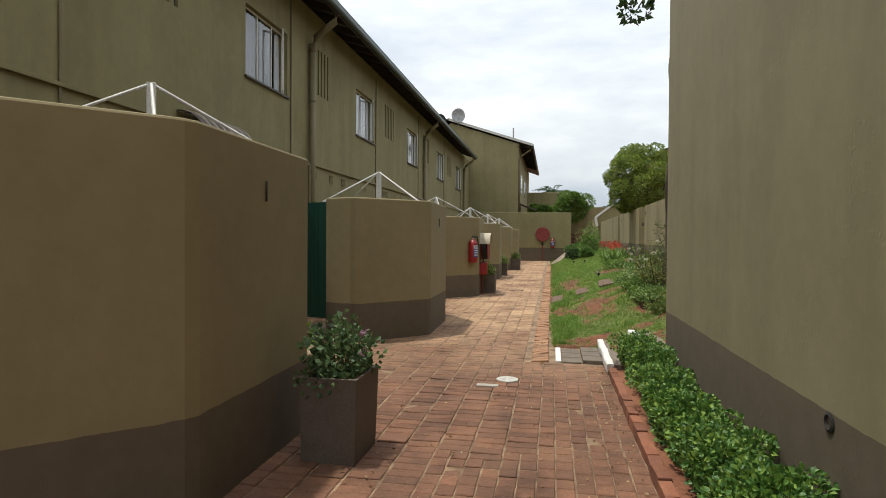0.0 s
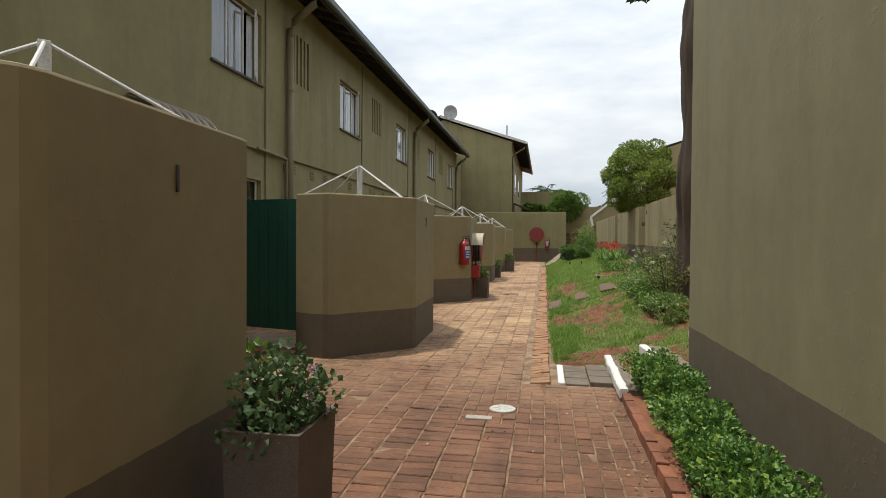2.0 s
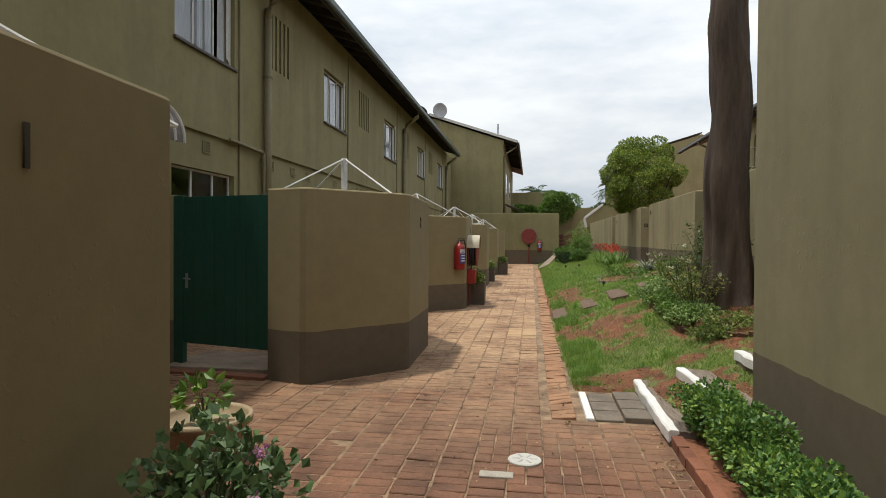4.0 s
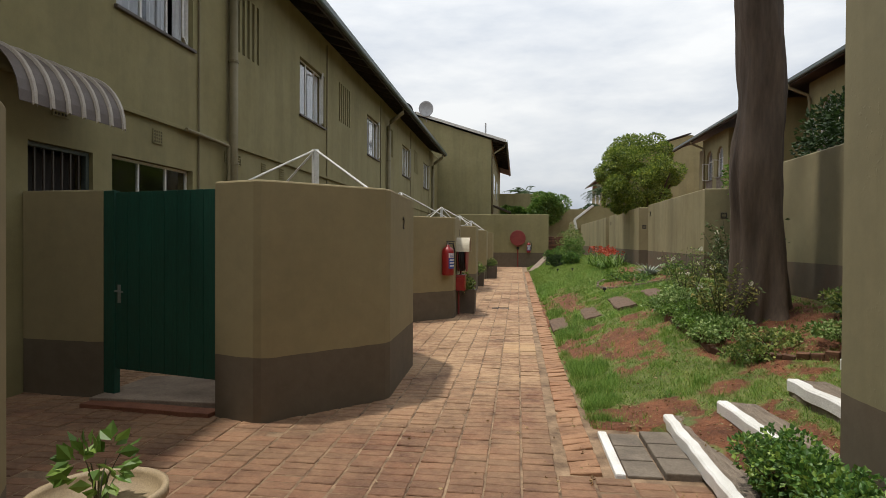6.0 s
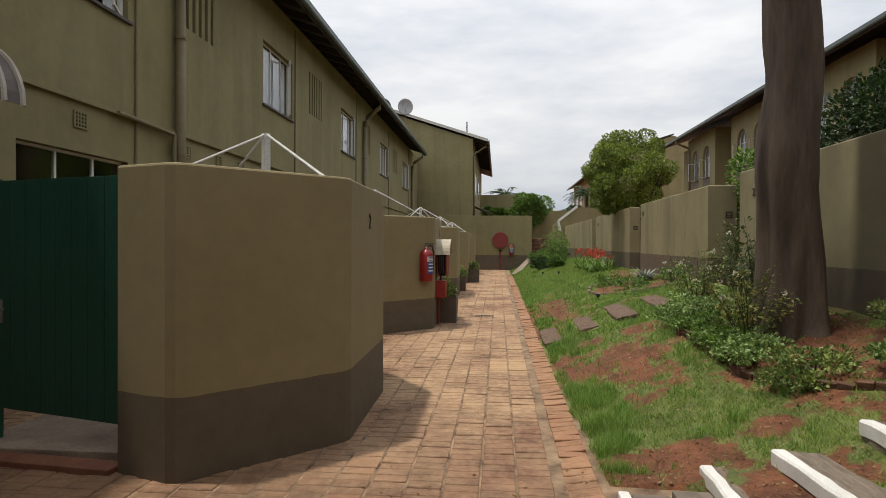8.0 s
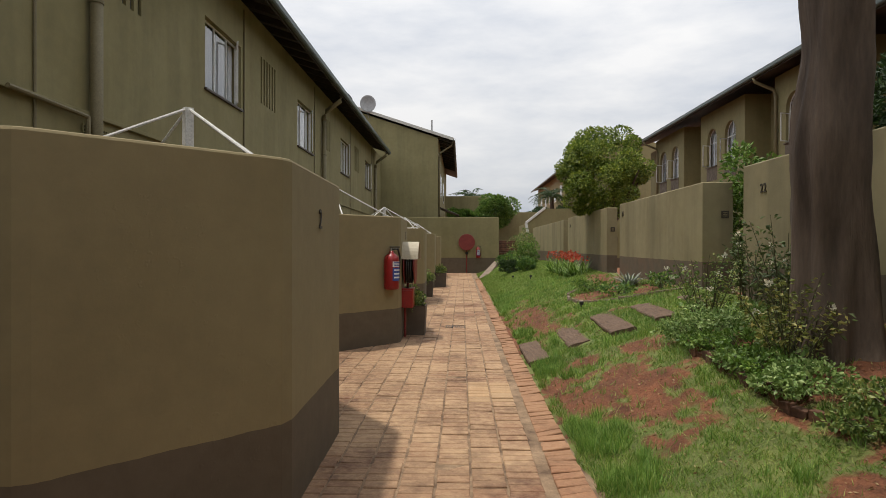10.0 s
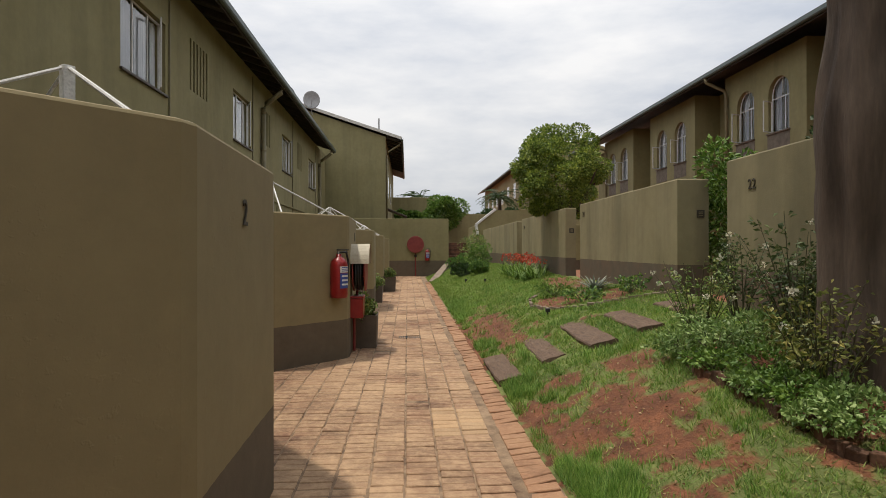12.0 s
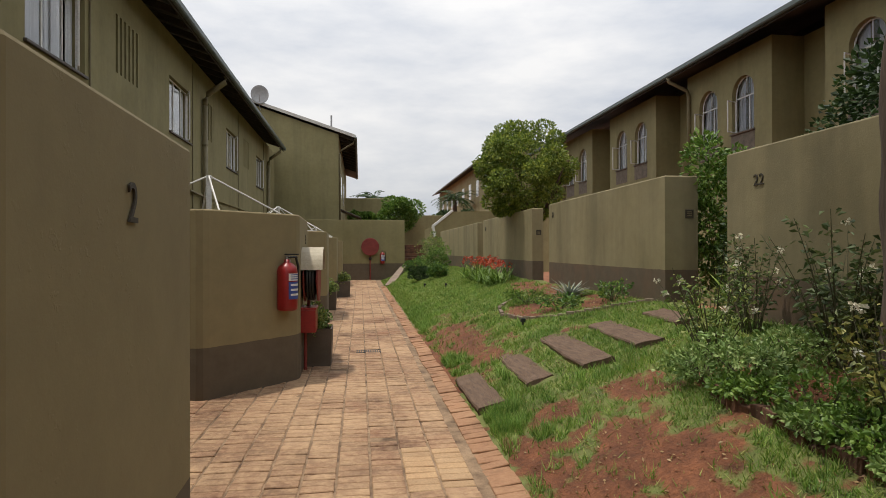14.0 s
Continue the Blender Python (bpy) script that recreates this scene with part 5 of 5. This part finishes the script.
# plants on the bank
G = garden


def cane_bush(label, x, y, radius, height, canes, seed, leaf_mat, leaf=0.055, blooms=6):
    """A rose bush of thin arching canes, leafy along their upper parts, some canes bare."""
    rng = np.random.default_rng(seed)
    t = thing("rose_bush", label, "shrub", "rose bushes", (x, y, G(x, y)))
    bm = bmesh.new()
    P, D, tips = [], [], []
    for c in range(canes):
        a, r, h = rng.uniform(0, math.tau), radius * rng.uniform(0.25, 1.0), height * rng.uniform(0.5, 1.0)
        b0 = np.array([0.1 * math.cos(a) * rng.uniform(0, 1), 0.1 * math.sin(a), -0.02])
        end = np.array([r * math.cos(a), r * math.sin(a), h])
        mid = b0 * 0.5 + end * 0.5 + np.array([rng.normal(scale=0.04), rng.normal(scale=0.04), h * 0.12])
        curve = [b0 * (1 - u) ** 2 + mid * 2 * u * (1 - u) + end * u * u for u in np.linspace(0, 1, 6)]
        bm_tube(bm, [tuple(q) for q in curve], [0.007, 0.006, 0.005, 0.004, 0.003, 0.002], 5)
        tips.append(end)
        bare_cane = c % 7 == 3
        for _ in range(5 if bare_cane else int(rng.uniform(26, 46))):
            u = rng.uniform(0.3, 1.0)
            q = b0 * (1 - u) ** 2 + mid * 2 * u * (1 - u) + end * u * u
            out = rng.normal(size=3) * np.array([1, 1, 0.5])
            out /= np.linalg.norm(out)
            P.append(q + out * rng.uniform(0.0, 0.06))
            D.append(out + np.array([0, 0, rng.uniform(-0.3, 0.5)]))
    tagged(part("cane", bm, M_STEM, t, "thin arching canes"), kind="stuff")
    v_, f_ = leaves(np.array(P), np.array(D), leaf, rng, 0.12, 0.5, 0.2)
    tagged(raw_part("leaves", v_, f_, leaf_mat, t), kind="stuff")
    for k in range(blooms):
        crown_leaves("bloom", rng, [(tuple(tips[k % len(tips)]), (0.018, 0.018, 0.014), 14)], 0.028, M_PETAL_WHITE, t, "small white rose bloom", wide=0.9)
    return t


cane_bush("straggly rose bush with white blooms by the tree", 1.95, 12.75, 0.5, 0.85, 30, 70, M_ROSE, 0.05, 9)
cane_bush("tall open rose bush with narrow dark leaves", 2.35, 11.75, 0.55, 1.15, 44, 72, M_OLIVELEAF, 0.06, 5)
cane_bush("yellowing straggly rose bush by the tree", 1.82, 10.75, 0.5, 0.8, 28, 71, M_YELLOWLEAF, 0.05, 4)
cane_bush("sparse rose bush at the foot of the garden wall", 2.65, 13.2, 0.4, 0.95, 22, 74, M_OLIVELEAF, 0.05, 5)
for i, (x, y, rx, ry, h) in enumerate(((1.68, 10.3, 0.3, 0.4, 0.2), (1.62, 11.1, 0.32, 0.45, 0.26), (1.95, 9.8, 0.35, 0.35, 0.17), (2.5, 9.4, 0.4, 0.3, 0.17), (1.66, 11.9, 0.32, 0.4, 0.3), (1.58, 10.7, 0.3, 0.35, 0.2), (2.85, 10.0, 0.2, 0.4, 0.25), (1.5, 10.35, 0.18, 0.3, 0.13), (1.47, 11.0, 0.18, 0.35, 0.14), (1.5, 11.6, 0.2, 0.35, 0.16), (1.7, 9.65, 0.25, 0.25, 0.12), (1.55, 12.3, 0.3, 0.3, 0.26), (2.1, 12.0, 0.35, 0.4, 0.3))):
    shrub("ground_cover", "low pale green ground-cover plant in the bed", x + 0.02, y, G(x + 0.02, y), (rx, ry, h * 0.7), 1100, 0.042, (M_PALELEAF, M_HEDGE, M_ROSE, M_PALELEAF)[i % 4], 80 + i, group="ground cover", fold=0.1)
shrub("bed_shrub", "dark leafy shrub at the foot of the garden wall", 2.7, 9.2, G(2.7, 9.2), (0.3, 0.35, 0.35), 500, 0.07, M_DARKLEAF, 90, group="bank shrubs")
for i, (x, y, r, h, mt) in enumerate(((1.9, 31.2, 0.55, 0.62, M_HEDGE), (1.3, 33.2, 0.5, 0.45, M_LEAF), (2.2, 34.5, 0.7, 0.95, M_ROSE), (1.2, 30.3, 0.45, 0.3, M_DARKLEAF), (1.7, 29.2, 0.4, 0.28, M_LEAF))):
    shrub("bank_shrub", "rounded green shrub on the bank", x, y, G(x, y), (r, r, h), 1500, 0.085, mt, 100 + i, group="bank shrubs")


def strap_plant(name, label, x, y, z, n_, length, width, mat, seed, upright=0.6, flowers=None, spread=0.0, group=""):
    """A tuft of arching strap leaves."""
    rng = np.random.default_rng(seed)
    t = thing(name, label, "plant", group, (x, y, z))
    verts, faces = [], []
    for _ in range(n_):
        a = rng.uniform(0, math.tau)
        ox, oy = rng.uniform(-spread, spread, 2)
        L = length * rng.uniform(0.6, 1.1)
        el = upright * rng.uniform(0.6, 1.3)
        dx, dy = math.cos(a), math.sin(a)
        b0 = len(verts)
        for k in range(5):
            u = k / 4
            rr, hh = L * (u * math.cos(el) + 0.18 * u * u), L * (u * math.sin(el) - 0.3 * u * u * math.cos(el))
            w = width * (1 - u ** 2.2) * 0.5 + 0.001
            verts += [(ox + dx * rr - dy * w, oy + dy * rr + dx * w, hh), (ox + dx * rr + dy * w, oy + dy * rr - dx * w, hh)]
        faces += [(b0 + 2 * k, b0 + 2 * k + 1, b0 + 2 * k + 3, b0 + 2 * k + 2) for k in range(4)]
    raw_part("leaves", verts, faces, mat, t)
    if flowers:
        P = [((rng.uniform(-spread, spread), rng.uniform(-spread, spread), length * rng.uniform(0.7, 1.05)), (0.05, 0.05, 0.04), 9) for _ in range(flowers)]
        tagged(crown_leaves("flowers", rng, P, 0.06, M_PETAL_RED, t, "red flower heads", wide=0.9), kind="stuff")
    return t


strap_plant("agave", "silver-grey spiky rosette plant in the round bed", 2.45, 17.7, G(2.45, 17.7), 90, 0.5, 0.05, M_SILVER, 110, 0.8)
for i in range(7):
    x, y = 2.25 + 0.3 * (i % 2), 22.6 + 0.55 * i
    strap_plant("lily_clump", "clump of strap leaves with red flowers", x, y, G(x, y), 60, 0.6, 0.035, M_HEDGE, 120 + i, 1.0, 7, 0.25, "lily clumps")
for i in range(3):
    strap_plant("strap_clump", "green strap-leaved clump in the gateway", 3.35 + 0.2 * i, 14.5 + 0.15 * i, 1.0 - 0.02 * i, 26, 0.6, 0.05, M_HEDGE, 140 + i, 0.9, group="gateway plants")
shrub("creeper", "leafy creeper with pale flowers in the gateway", 3.75, 14.75, 0.95, (0.3, 0.4, 0.75), 900, 0.075, M_DARKLEAF, 150, group="gateway plants", flowers=(M_PETAL_WHITE, 18, 0.04, "pale small flowers"))
shrub("small_tree", "bushy green small tree behind the gateway", 4.05, 15.9, 1.0, (0.6, 0.6, 1.25), 3200, 0.09, M_HEDGE, 151, category="tree", flowers=None)
shrub("bougainvillea", "dark green dense bush over the garden wall", 5.0, 12.2, 0.9, (1.3, 2.3, 1.7), 52000, 0.09, M_DARKLEAF, 152, lumps=24, flowers=(M_PETAL_WHITE, 6, 0.05, "pale flowers"))
shrub("bed_tuft", "low mixed plants in the round bed", 2.0, 16.9, G(2, 16.9), (0.35, 0.4, 0.14), 420, 0.06, M_LEAF, 153, group="bed tufts")
shrub("bed_tuft", "low mixed plants in the round bed", 1.9, 18.3, G(1.9, 18.3), (0.4, 0.5, 0.14), 420, 0.06, M_HEDGE, 154, group="bed tufts")
shrub("bed_tuft", "low yellowish plants in the round bed", 2.7, 16.5, G(2.7, 16.5), (0.25, 0.3, 0.18), 300, 0.06, M_LEAF, 155, group="bed tufts")


# brick edging of the round bed, the tree bed and the shrub bed
def edging(name, label, pts, step, size, mat, lift, loose=0.008):
    t = thing(name, label, "edging", kind="structure")
    me = None
    for (x0, y0), (x1, y1) in zip(pts, pts[1:]):
        L = math.hypot(x1 - x0, y1 - y0)
        n_ = max(1, round(L / step))
        for i in range(n_):
            u = (i + 0.5) / n_
            x, y = x0 + (x1 - x0) * u, y0 + (y1 - y0) * u
            if me is None:
                bm = bmesh.new()
                bm_box(bm, -step * 0.47, step * 0.47, -size[0] / 2, size[0] / 2, -size[1], 0, 0.008)
                me = as_mesh("brick", bm, mat)
            o = new("brick", me)
            o.parent = t
            o.matrix_basis = pose(x, y, lift(x, y) + random.uniform(-loose, loose), random.uniform(-375, 375) * loose, random.uniform(-375, 375) * loose, math.degrees(math.atan2(y1 - y0, x1 - x0)) + random.uniform(-3, 3))


edging("trim_round_bed", "curved low brick edging of the round bed", [(3.0, 15.8), (2.3, 15.95), (1.75, 16.3), (1.4, 16.9), (1.28, 17.7), (1.4, 18.5), (1.8, 19.1)], 0.13, (0.06, 0.3), M_SLAB, lambda x, y: G(x, y) + 0.045)
edging("trim_tree_bed", "rough upright brick edging of the tree bed", [(2.95, 8.95), (2.3, 9.1), (1.85, 9.5), (1.5, 10.1), (1.42, 10.7), (1.42, 11.7), (1.6, 12.4)], 0.12, (0.07, 0.35), M_BANKBRICK, lambda x, y: G(x, y) + 0.065 + 0.03 * noise.noise((x * 5, y * 5, 0)), 0.026)
edging("trim_shrub_bed", "low red brick edging along the shrub bed", [(0.695, -1.0), (0.695, 6.95)], 0.23, (0.085, 0.3), M_EDGE, lambda x, y: 0.115)

# small metal path lamps, drain cover, grate, loose bits
for x, y in ((1.25, 16.4), (1.35, 25.0), (1.0, 27.5)):
    t = thing("garden_spike", "short black garden spike light", "light", "garden lights", (x, y, G(x, y)))
    boxed("stake", (-0.012, 0.012, -0.012, 0.012, -0.1, 0.1), M_BLACK, t)
    boxed("head", (-0.03, 0.04, -0.03, 0.03, 0.08, 0.14), M_BLACK, t, "", 0.01)
dc = thing("drain_cover", "round white drain cover set in the pavers", "cover", at=(-0.46, 6.45, 0.042))
bm = bmesh.new()
bm_lathe(bm, [(0.12, -0.02), (0.12, 0.008), (0.11, 0.014), (0.0001, 0.014)], seg=28)
part("disc", bm, M_COPING, dc)
for k in range(6):
    a = k * math.pi / 3
    boxed("slot", (0.03, 0.09, -0.006, 0.006, 0.0145, 0.0165), M_IRON, dc, "", 0, pose(0, 0, 0, 0, 0, math.degrees(a)))
boxed("pale_brick", (-0.76, -0.53, 6.1, 6.2, 0.0, 0.052), M_CONC, None, "", 0.006)
tagged(bpy.data.objects["pale_brick"], "pale mortar-stained brick beside the drain cover", "brick")
gr = thing("drain_grate", "dark metal drain grate in the path", "grate", at=(-1.0, 17.5, 0.082))
for d in ((-0.2, 0.2, -0.13, -0.11, -0.03, 0.006), (-0.2, 0.2, 0.11, 0.13, -0.03, 0.006)):
    boxed("grate_frame", d, M_BLACK, gr)
for k in range(11):
    boxed("grate_bar", (-0.19 + k * 0.0365, -0.175 + k * 0.0365, -0.11, 0.11, -0.03, 0.004), M_BLACK, gr)
# solid near-black block between the bars; the pit's shade is only its colour
boxed("grate_pit", (-0.2, 0.2, -0.11, 0.11, -0.05, -0.003), M_DARK, gr)

# white plates where the hose hole shows in the near gable
bm = bmesh.new()
bm_lathe(bm, [(0.045, -0.004), (0.05, 0.006), (0.035, 0.012), (0.03, -0.003)], pose(1.3, 3.06, 0.72, 0, -90, 0), 20)
tagged(part("weep_pipe", bm, M_DARK), "dark drain pipe end in the wall", "pipe")

# ---- beyond the far wall: hedge, palms, lamp ----
for i, (x, y, r, h, mt) in enumerate(((1.6, 50.5, 1.6, 1.45, M_HEDGE), (2.5, 53.5, 1.8, 1.0, M_DARKLEAF), (4.8, 54.0, 1.6, 0.9, M_DARKLEAF), (-0.9, 51.0, 0.9, 0.9, M_HEDGE), (6.5, 54.0, 1.6, 1.0, M_DARKLEAF))):
    shrub("hedge_bush", "large clipped green bush beyond the far wall", x, y, 3.0, (r, r * 0.8, h), 6500, 0.19, mt, 160 + i, group="far bushes")


def palm(x, y, z, h, seed):
    rng = np.random.default_rng(seed)
    t = thing("palm_tree", "feathery dark palm beyond the houses", "tree", "palms", (x, y, 0))
    bm = bmesh.new()
    bm_tube(bm, [(0, 0, 0), (0.1, 0, h * 0.6), (0, 0, h)], [0.3, 0.22, 0.2], 10)
    part("trunk", bm, M_BARK, t)
    P, D = [], []
    for k in range(34):
        a, el = rng.uniform(0, math.tau), rng.uniform(-0.3, 1.2)
        L = rng.uniform(1.6, 2.5)
        for i in range(34):
            u = i / 33
            c = np.array([math.cos(a) * L * u * math.cos(el * (1 - u * 0.7)), math.sin(a) * L * u * math.cos(el * (1 - u * 0.7)), h + L * (u * math.sin(el) - 0.6 * u * u)])
            for sgn in (-1, 1):
                P.append(c)
                D.append(np.array([-math.sin(a) * sgn + math.cos(a) * 0.6, math.cos(a) * sgn + math.sin(a) * 0.6, -0.35]))
    v_, f_ = leaves(np.array(P), np.array(D), 0.42, rng, 0.02, 0.12)
    raw_part("crown", v_, f_, M_DARKLEAF, t)


palm(0.2, 63.0, 0, 6.4, 170)
palm(8.2, 66.0, 0, 7.0, 171)
lp = thing("globe_lamp", "white globe lamp on the terrace wall", "lamp", at=(2.95, 51.9, 4.4))
bm = bmesh.new()
bm_tube(bm, [(0, 0.1, 0), (0, 0.1, 0.3)], 0.03, 8)
part("stem", bm, M_IRON, lp)
bm = bmesh.new()
bmesh.ops.create_uvsphere(bm, u_segments=18, v_segments=12, radius=0.2, matrix=pose(0, 0.1, 0.45))
part("globe", bm, M_WHITE, lp, smooth=True)
sl = thing("fallen_leaves", "scattered dry leaves along the path edge", "leaves", kind="stuff")
rng = np.random.default_rng(180)
n_ = 420
px = np.where(rng.uniform(size=n_) < 0.5, 0.62 - np.abs(rng.normal(scale=0.12, size=n_)), rng.uniform(-1.6, 0.5, n_))
py = rng.uniform(2.5, 9.0, n_)
px = np.where(py > 7.3, np.minimum(px, -0.1), px)
P = np.stack([px, py, grade(py) + 0.022], 1)
D = np.stack([rng.normal(size=n_), rng.normal(size=n_), np.abs(rng.normal(scale=0.15, size=n_))], 1)
v_, f_ = leaves(P, D, 0.03, rng, 0.1)
raw_part("litter", v_, f_, M_DRY, sl)

# ---- grass ----
rng = np.random.default_rng(200)
cand = []
while len(cand) < 165000:
    y = 7.1 + 32 * rng.random() ** 1.9
    x = rng.uniform(-0.06, 2.98)
    e = bare(x, y)
    if e > 0.0 and rng.random() > 0.2 * max(0.0, 1.0 - 3.0 * e) + 0.05:
        continue
    if e > -0.25 and rng.random() > 0.55:
        continue
    if noise.noise((x * 9, y * 9, 7.0)) < -0.1 and rng.random() < 0.6:
        continue
    if y < 8.68 and (x < 0.66 and y < 8.52 or 0.66 < x < 0.97 or 1.09 < x < 1.41 and y < 8.53 or 1.66 < x < 1.98 and y < 8.63 or 2.1 < x < 2.43):
        continue
    if 13.2 < y < 15.1 and any(a + 0.02 < x < a + 0.28 for a in (0.0, 0.58, 1.1, 1.7, 2.4)) and 13.65 < y < 15.1:
        continue
    if x < 0.03 + 0.13 * noise.noise((0, y * 2.2, 9)) and y < 34:
        continue
    cand.append((x, y, garden(x, y)))
P = np.array(cand)
n_ = len(P)
a = rng.uniform(0, math.tau, n_)
tall = np.array([0.75 + 0.9 * max(0.0, noise.noise((p[0] * 1.8, p[1] * 1.8, 4.0))) for p in cand])
h = rng.uniform(0.02, 0.065, n_) * tall * (1 + 0.5 * (P[:, 0] < 0.4))
w = 0.003 + 0.0005 * np.maximum(0, P[:, 1] - 9)
lean = rng.normal(scale=0.03, size=(n_, 2))
A = P + np.stack([np.cos(a) * w, np.sin(a) * w, np.zeros(n_)], 1)
B = P - np.stack([np.cos(a) * w, np.sin(a) * w, np.zeros(n_)], 1)
C = P + np.stack([lean[:, 0], lean[:, 1], h], 1)
V = np.stack([A, B, C], 1).reshape(-1, 3)
F = np.arange(3 * n_).reshape(-1, 3)
ch_p = []
while len(ch_p) < 4500:
    y = 7.3 + 14 * rng.random() ** 1.4
    x = rng.uniform(0.1, 2.9)
    if bare(x, y) > -0.55:
        ch_p.append((x, y, garden(x, y) + 0.006))
ch_p = np.array(ch_p)
ch_d = np.stack([rng.normal(size=len(ch_p)), rng.normal(size=len(ch_p)), np.abs(rng.normal(scale=0.25, size=len(ch_p)))], 1)
v_, f_ = leaves(ch_p, ch_d, 0.03, rng, 0.08, 0.5)
mulch = thing("mulch", "dry leaf and bark litter on the bare soil", "litter", kind="stuff")
raw_part("chips", v_, f_, M_DRY, mulch)
gs = thing("grass", "patchy green grass on the bank", "grass", kind="stuff")
raw_part("blades", V.tolist(), F.tolist(), M_GRASS, gs)

# longer tufts, thickest along the path's edge
rng = np.random.default_rng(230)
TV = []
while len(TV) < 30000:
    y = 7.6 + 16 * rng.random() ** 1.5
    x = 0.05 + abs(rng.normal(scale=0.22)) if rng.random() < 0.45 else rng.uniform(0.1, 2.9)
    if bare(x, y) > -0.12 and rng.random() > 0.06 or y < 8.7 and x > 0.0 or 13.5 < y < 15.35 and any(a - 0.04 < x < a + 0.36 for a in (0.0, 0.58, 1.1, 1.7, 2.4)):
        continue
    if noise.noise((x * 2.6, y * 2.6, 11.0)) < 0.02:
        continue
    z, size = garden(x, y), rng.uniform(0.06, 0.13) * (1.15 if x < 0.5 else 0.9)
    for _ in range(14):
        a, o = rng.uniform(0, math.tau), rng.uniform(0, math.tau)
        bx, by, r, hh = x + 0.03 * math.cos(o), y + 0.03 * math.sin(o), size * rng.uniform(0.2, 0.8), size * rng.uniform(0.5, 1.0)
        w_ = 0.0028 + 0.0004 * max(0.0, y - 9)
        TV.append(((bx - math.sin(a) * w_, by + math.cos(a) * w_, z - 0.005), (bx + math.sin(a) * w_, by - math.cos(a) * w_, z - 0.005), (bx + math.cos(a) * r, by + math.sin(a) * r, z + hh)))
raw_part("tufts", [p for q in TV for p in q], [(3 * i, 3 * i + 1, 3 * i + 2) for i in range(len(TV))], M_TUFT, gs)

# ---- path bricks: single ones where the walk passes, the rest joined ----
def paver_mesh(w, d):
    b = 0.006
    v_ = [(-w / 2, -d / 2, -0.03), (w / 2, -d / 2, -0.03), (w / 2, d / 2, -0.03), (-w / 2, d / 2, -0.03), (-w / 2, -d / 2, -b), (w / 2, -d / 2, -b), (w / 2, d / 2, -b), (-w / 2, d / 2, -b),
          (-w / 2 + b, -d / 2 + b, 0), (w / 2 - b, -d / 2 + b, 0), (w / 2 - b, d / 2 - b, 0), (-w / 2 + b, d / 2 - b, 0)]
    f_ = [(8, 9, 10, 11)]
    for i in range(4):
        k = (i + 1) % 4
        f_ += [(i, k, k + 4, i + 4), (i + 4, k + 4, k + 8, i + 8)]
    return v_, f_


CW = 0.245
LONG_V, FACES = paver_mesh(0.229, 0.106)
SQ_V, _ = paver_mesh(0.114, 0.142)
EDGE_V, _ = paver_mesh(0.215, 0.111)
me_long, me_sq = raw_mesh("brick", LONG_V, FACES, M_BRICK), raw_mesh("brick", SQ_V, FACES, M_BRICK)
rng = random.Random(5)
JV, JF, PV, PF, EV, EF = [], [], [], [], [], []
singles = 0


x = 0.655 - CW / 2
while x > -5.6:
    y = -2.0 + rng.uniform(0, 0.1)
    while y < 39.9:
        square = x > -0.75 and y < 7.0 and noise.noise((x * 0.9, y * 0.45, 2.0)) > -0.12
        d = 0.15 if square else 0.113
        cy = y + d / 2
        y += d
        if x > -0.06 and cy > 7.42 or x > -0.32 and cy > 7.5:
            break
        if x < -3.3 and cy > 20:
            continue
        for dx in (-CW / 4, CW / 4) if square else (0.0,):
            bx = x + dx
            z = grade(cy) + 0.012 + rng.gauss(0, 0.0025) + 0.008 * noise.noise((bx * 0.8, cy * 0.8, 1.0))
            mat_ = pose(bx + rng.gauss(0, 0.002), cy, z, rng.gauss(0, 0.7), rng.gauss(0, 0.7), rng.gauss(0, 1.2))
            pale = -0.9 < bx < -0.15 and 11.9 < cy < 12.75
            if -1.0 < bx < 0.66 and 4.2 < cy < 8.2 and singles < 300 and not pale:
                o = new("brick", me_sq if square else me_long)
                o.parent = path
                o.matrix_basis = mat_
                singles += 1
                continue
            src = SQ_V if square else LONG_V
            T, TF = (PV, PF) if pale else (JV, JF)
            b0 = len(T)
            T += [tuple(mat_ @ Vector(q)) for q in src]
            TF += [tuple(i + b0 for i in f) for f in FACES]
    x -= CW
# a header course laid lengthways along the lawn
y = 7.5
while y < 34.0:
    mat_ = pose(-0.135 + 0.025 * noise.noise((0, y, 0)), y + 0.06, grade(y) + 0.026 + rng.gauss(0, 0.005), rng.gauss(0, 1.5), -7 + rng.gauss(0, 2), rng.gauss(0, 2.0))
    b0 = len(EV)
    EV += [tuple(mat_ @ Vector(q)) for q in EDGE_V]
    EF += [tuple(i + b0 for i in f) for f in FACES]
    y += 0.118
tagged(raw_part("paver_field", JV, JF, M_BRICK, path), kind="stuff")
tagged(raw_part("paver_edge", EV, EF, M_EDGE_WORN, path), kind="stuff")
tagged(raw_part("paver_patch", PV, PF, M_BRICK_PALE, path), kind="stuff")
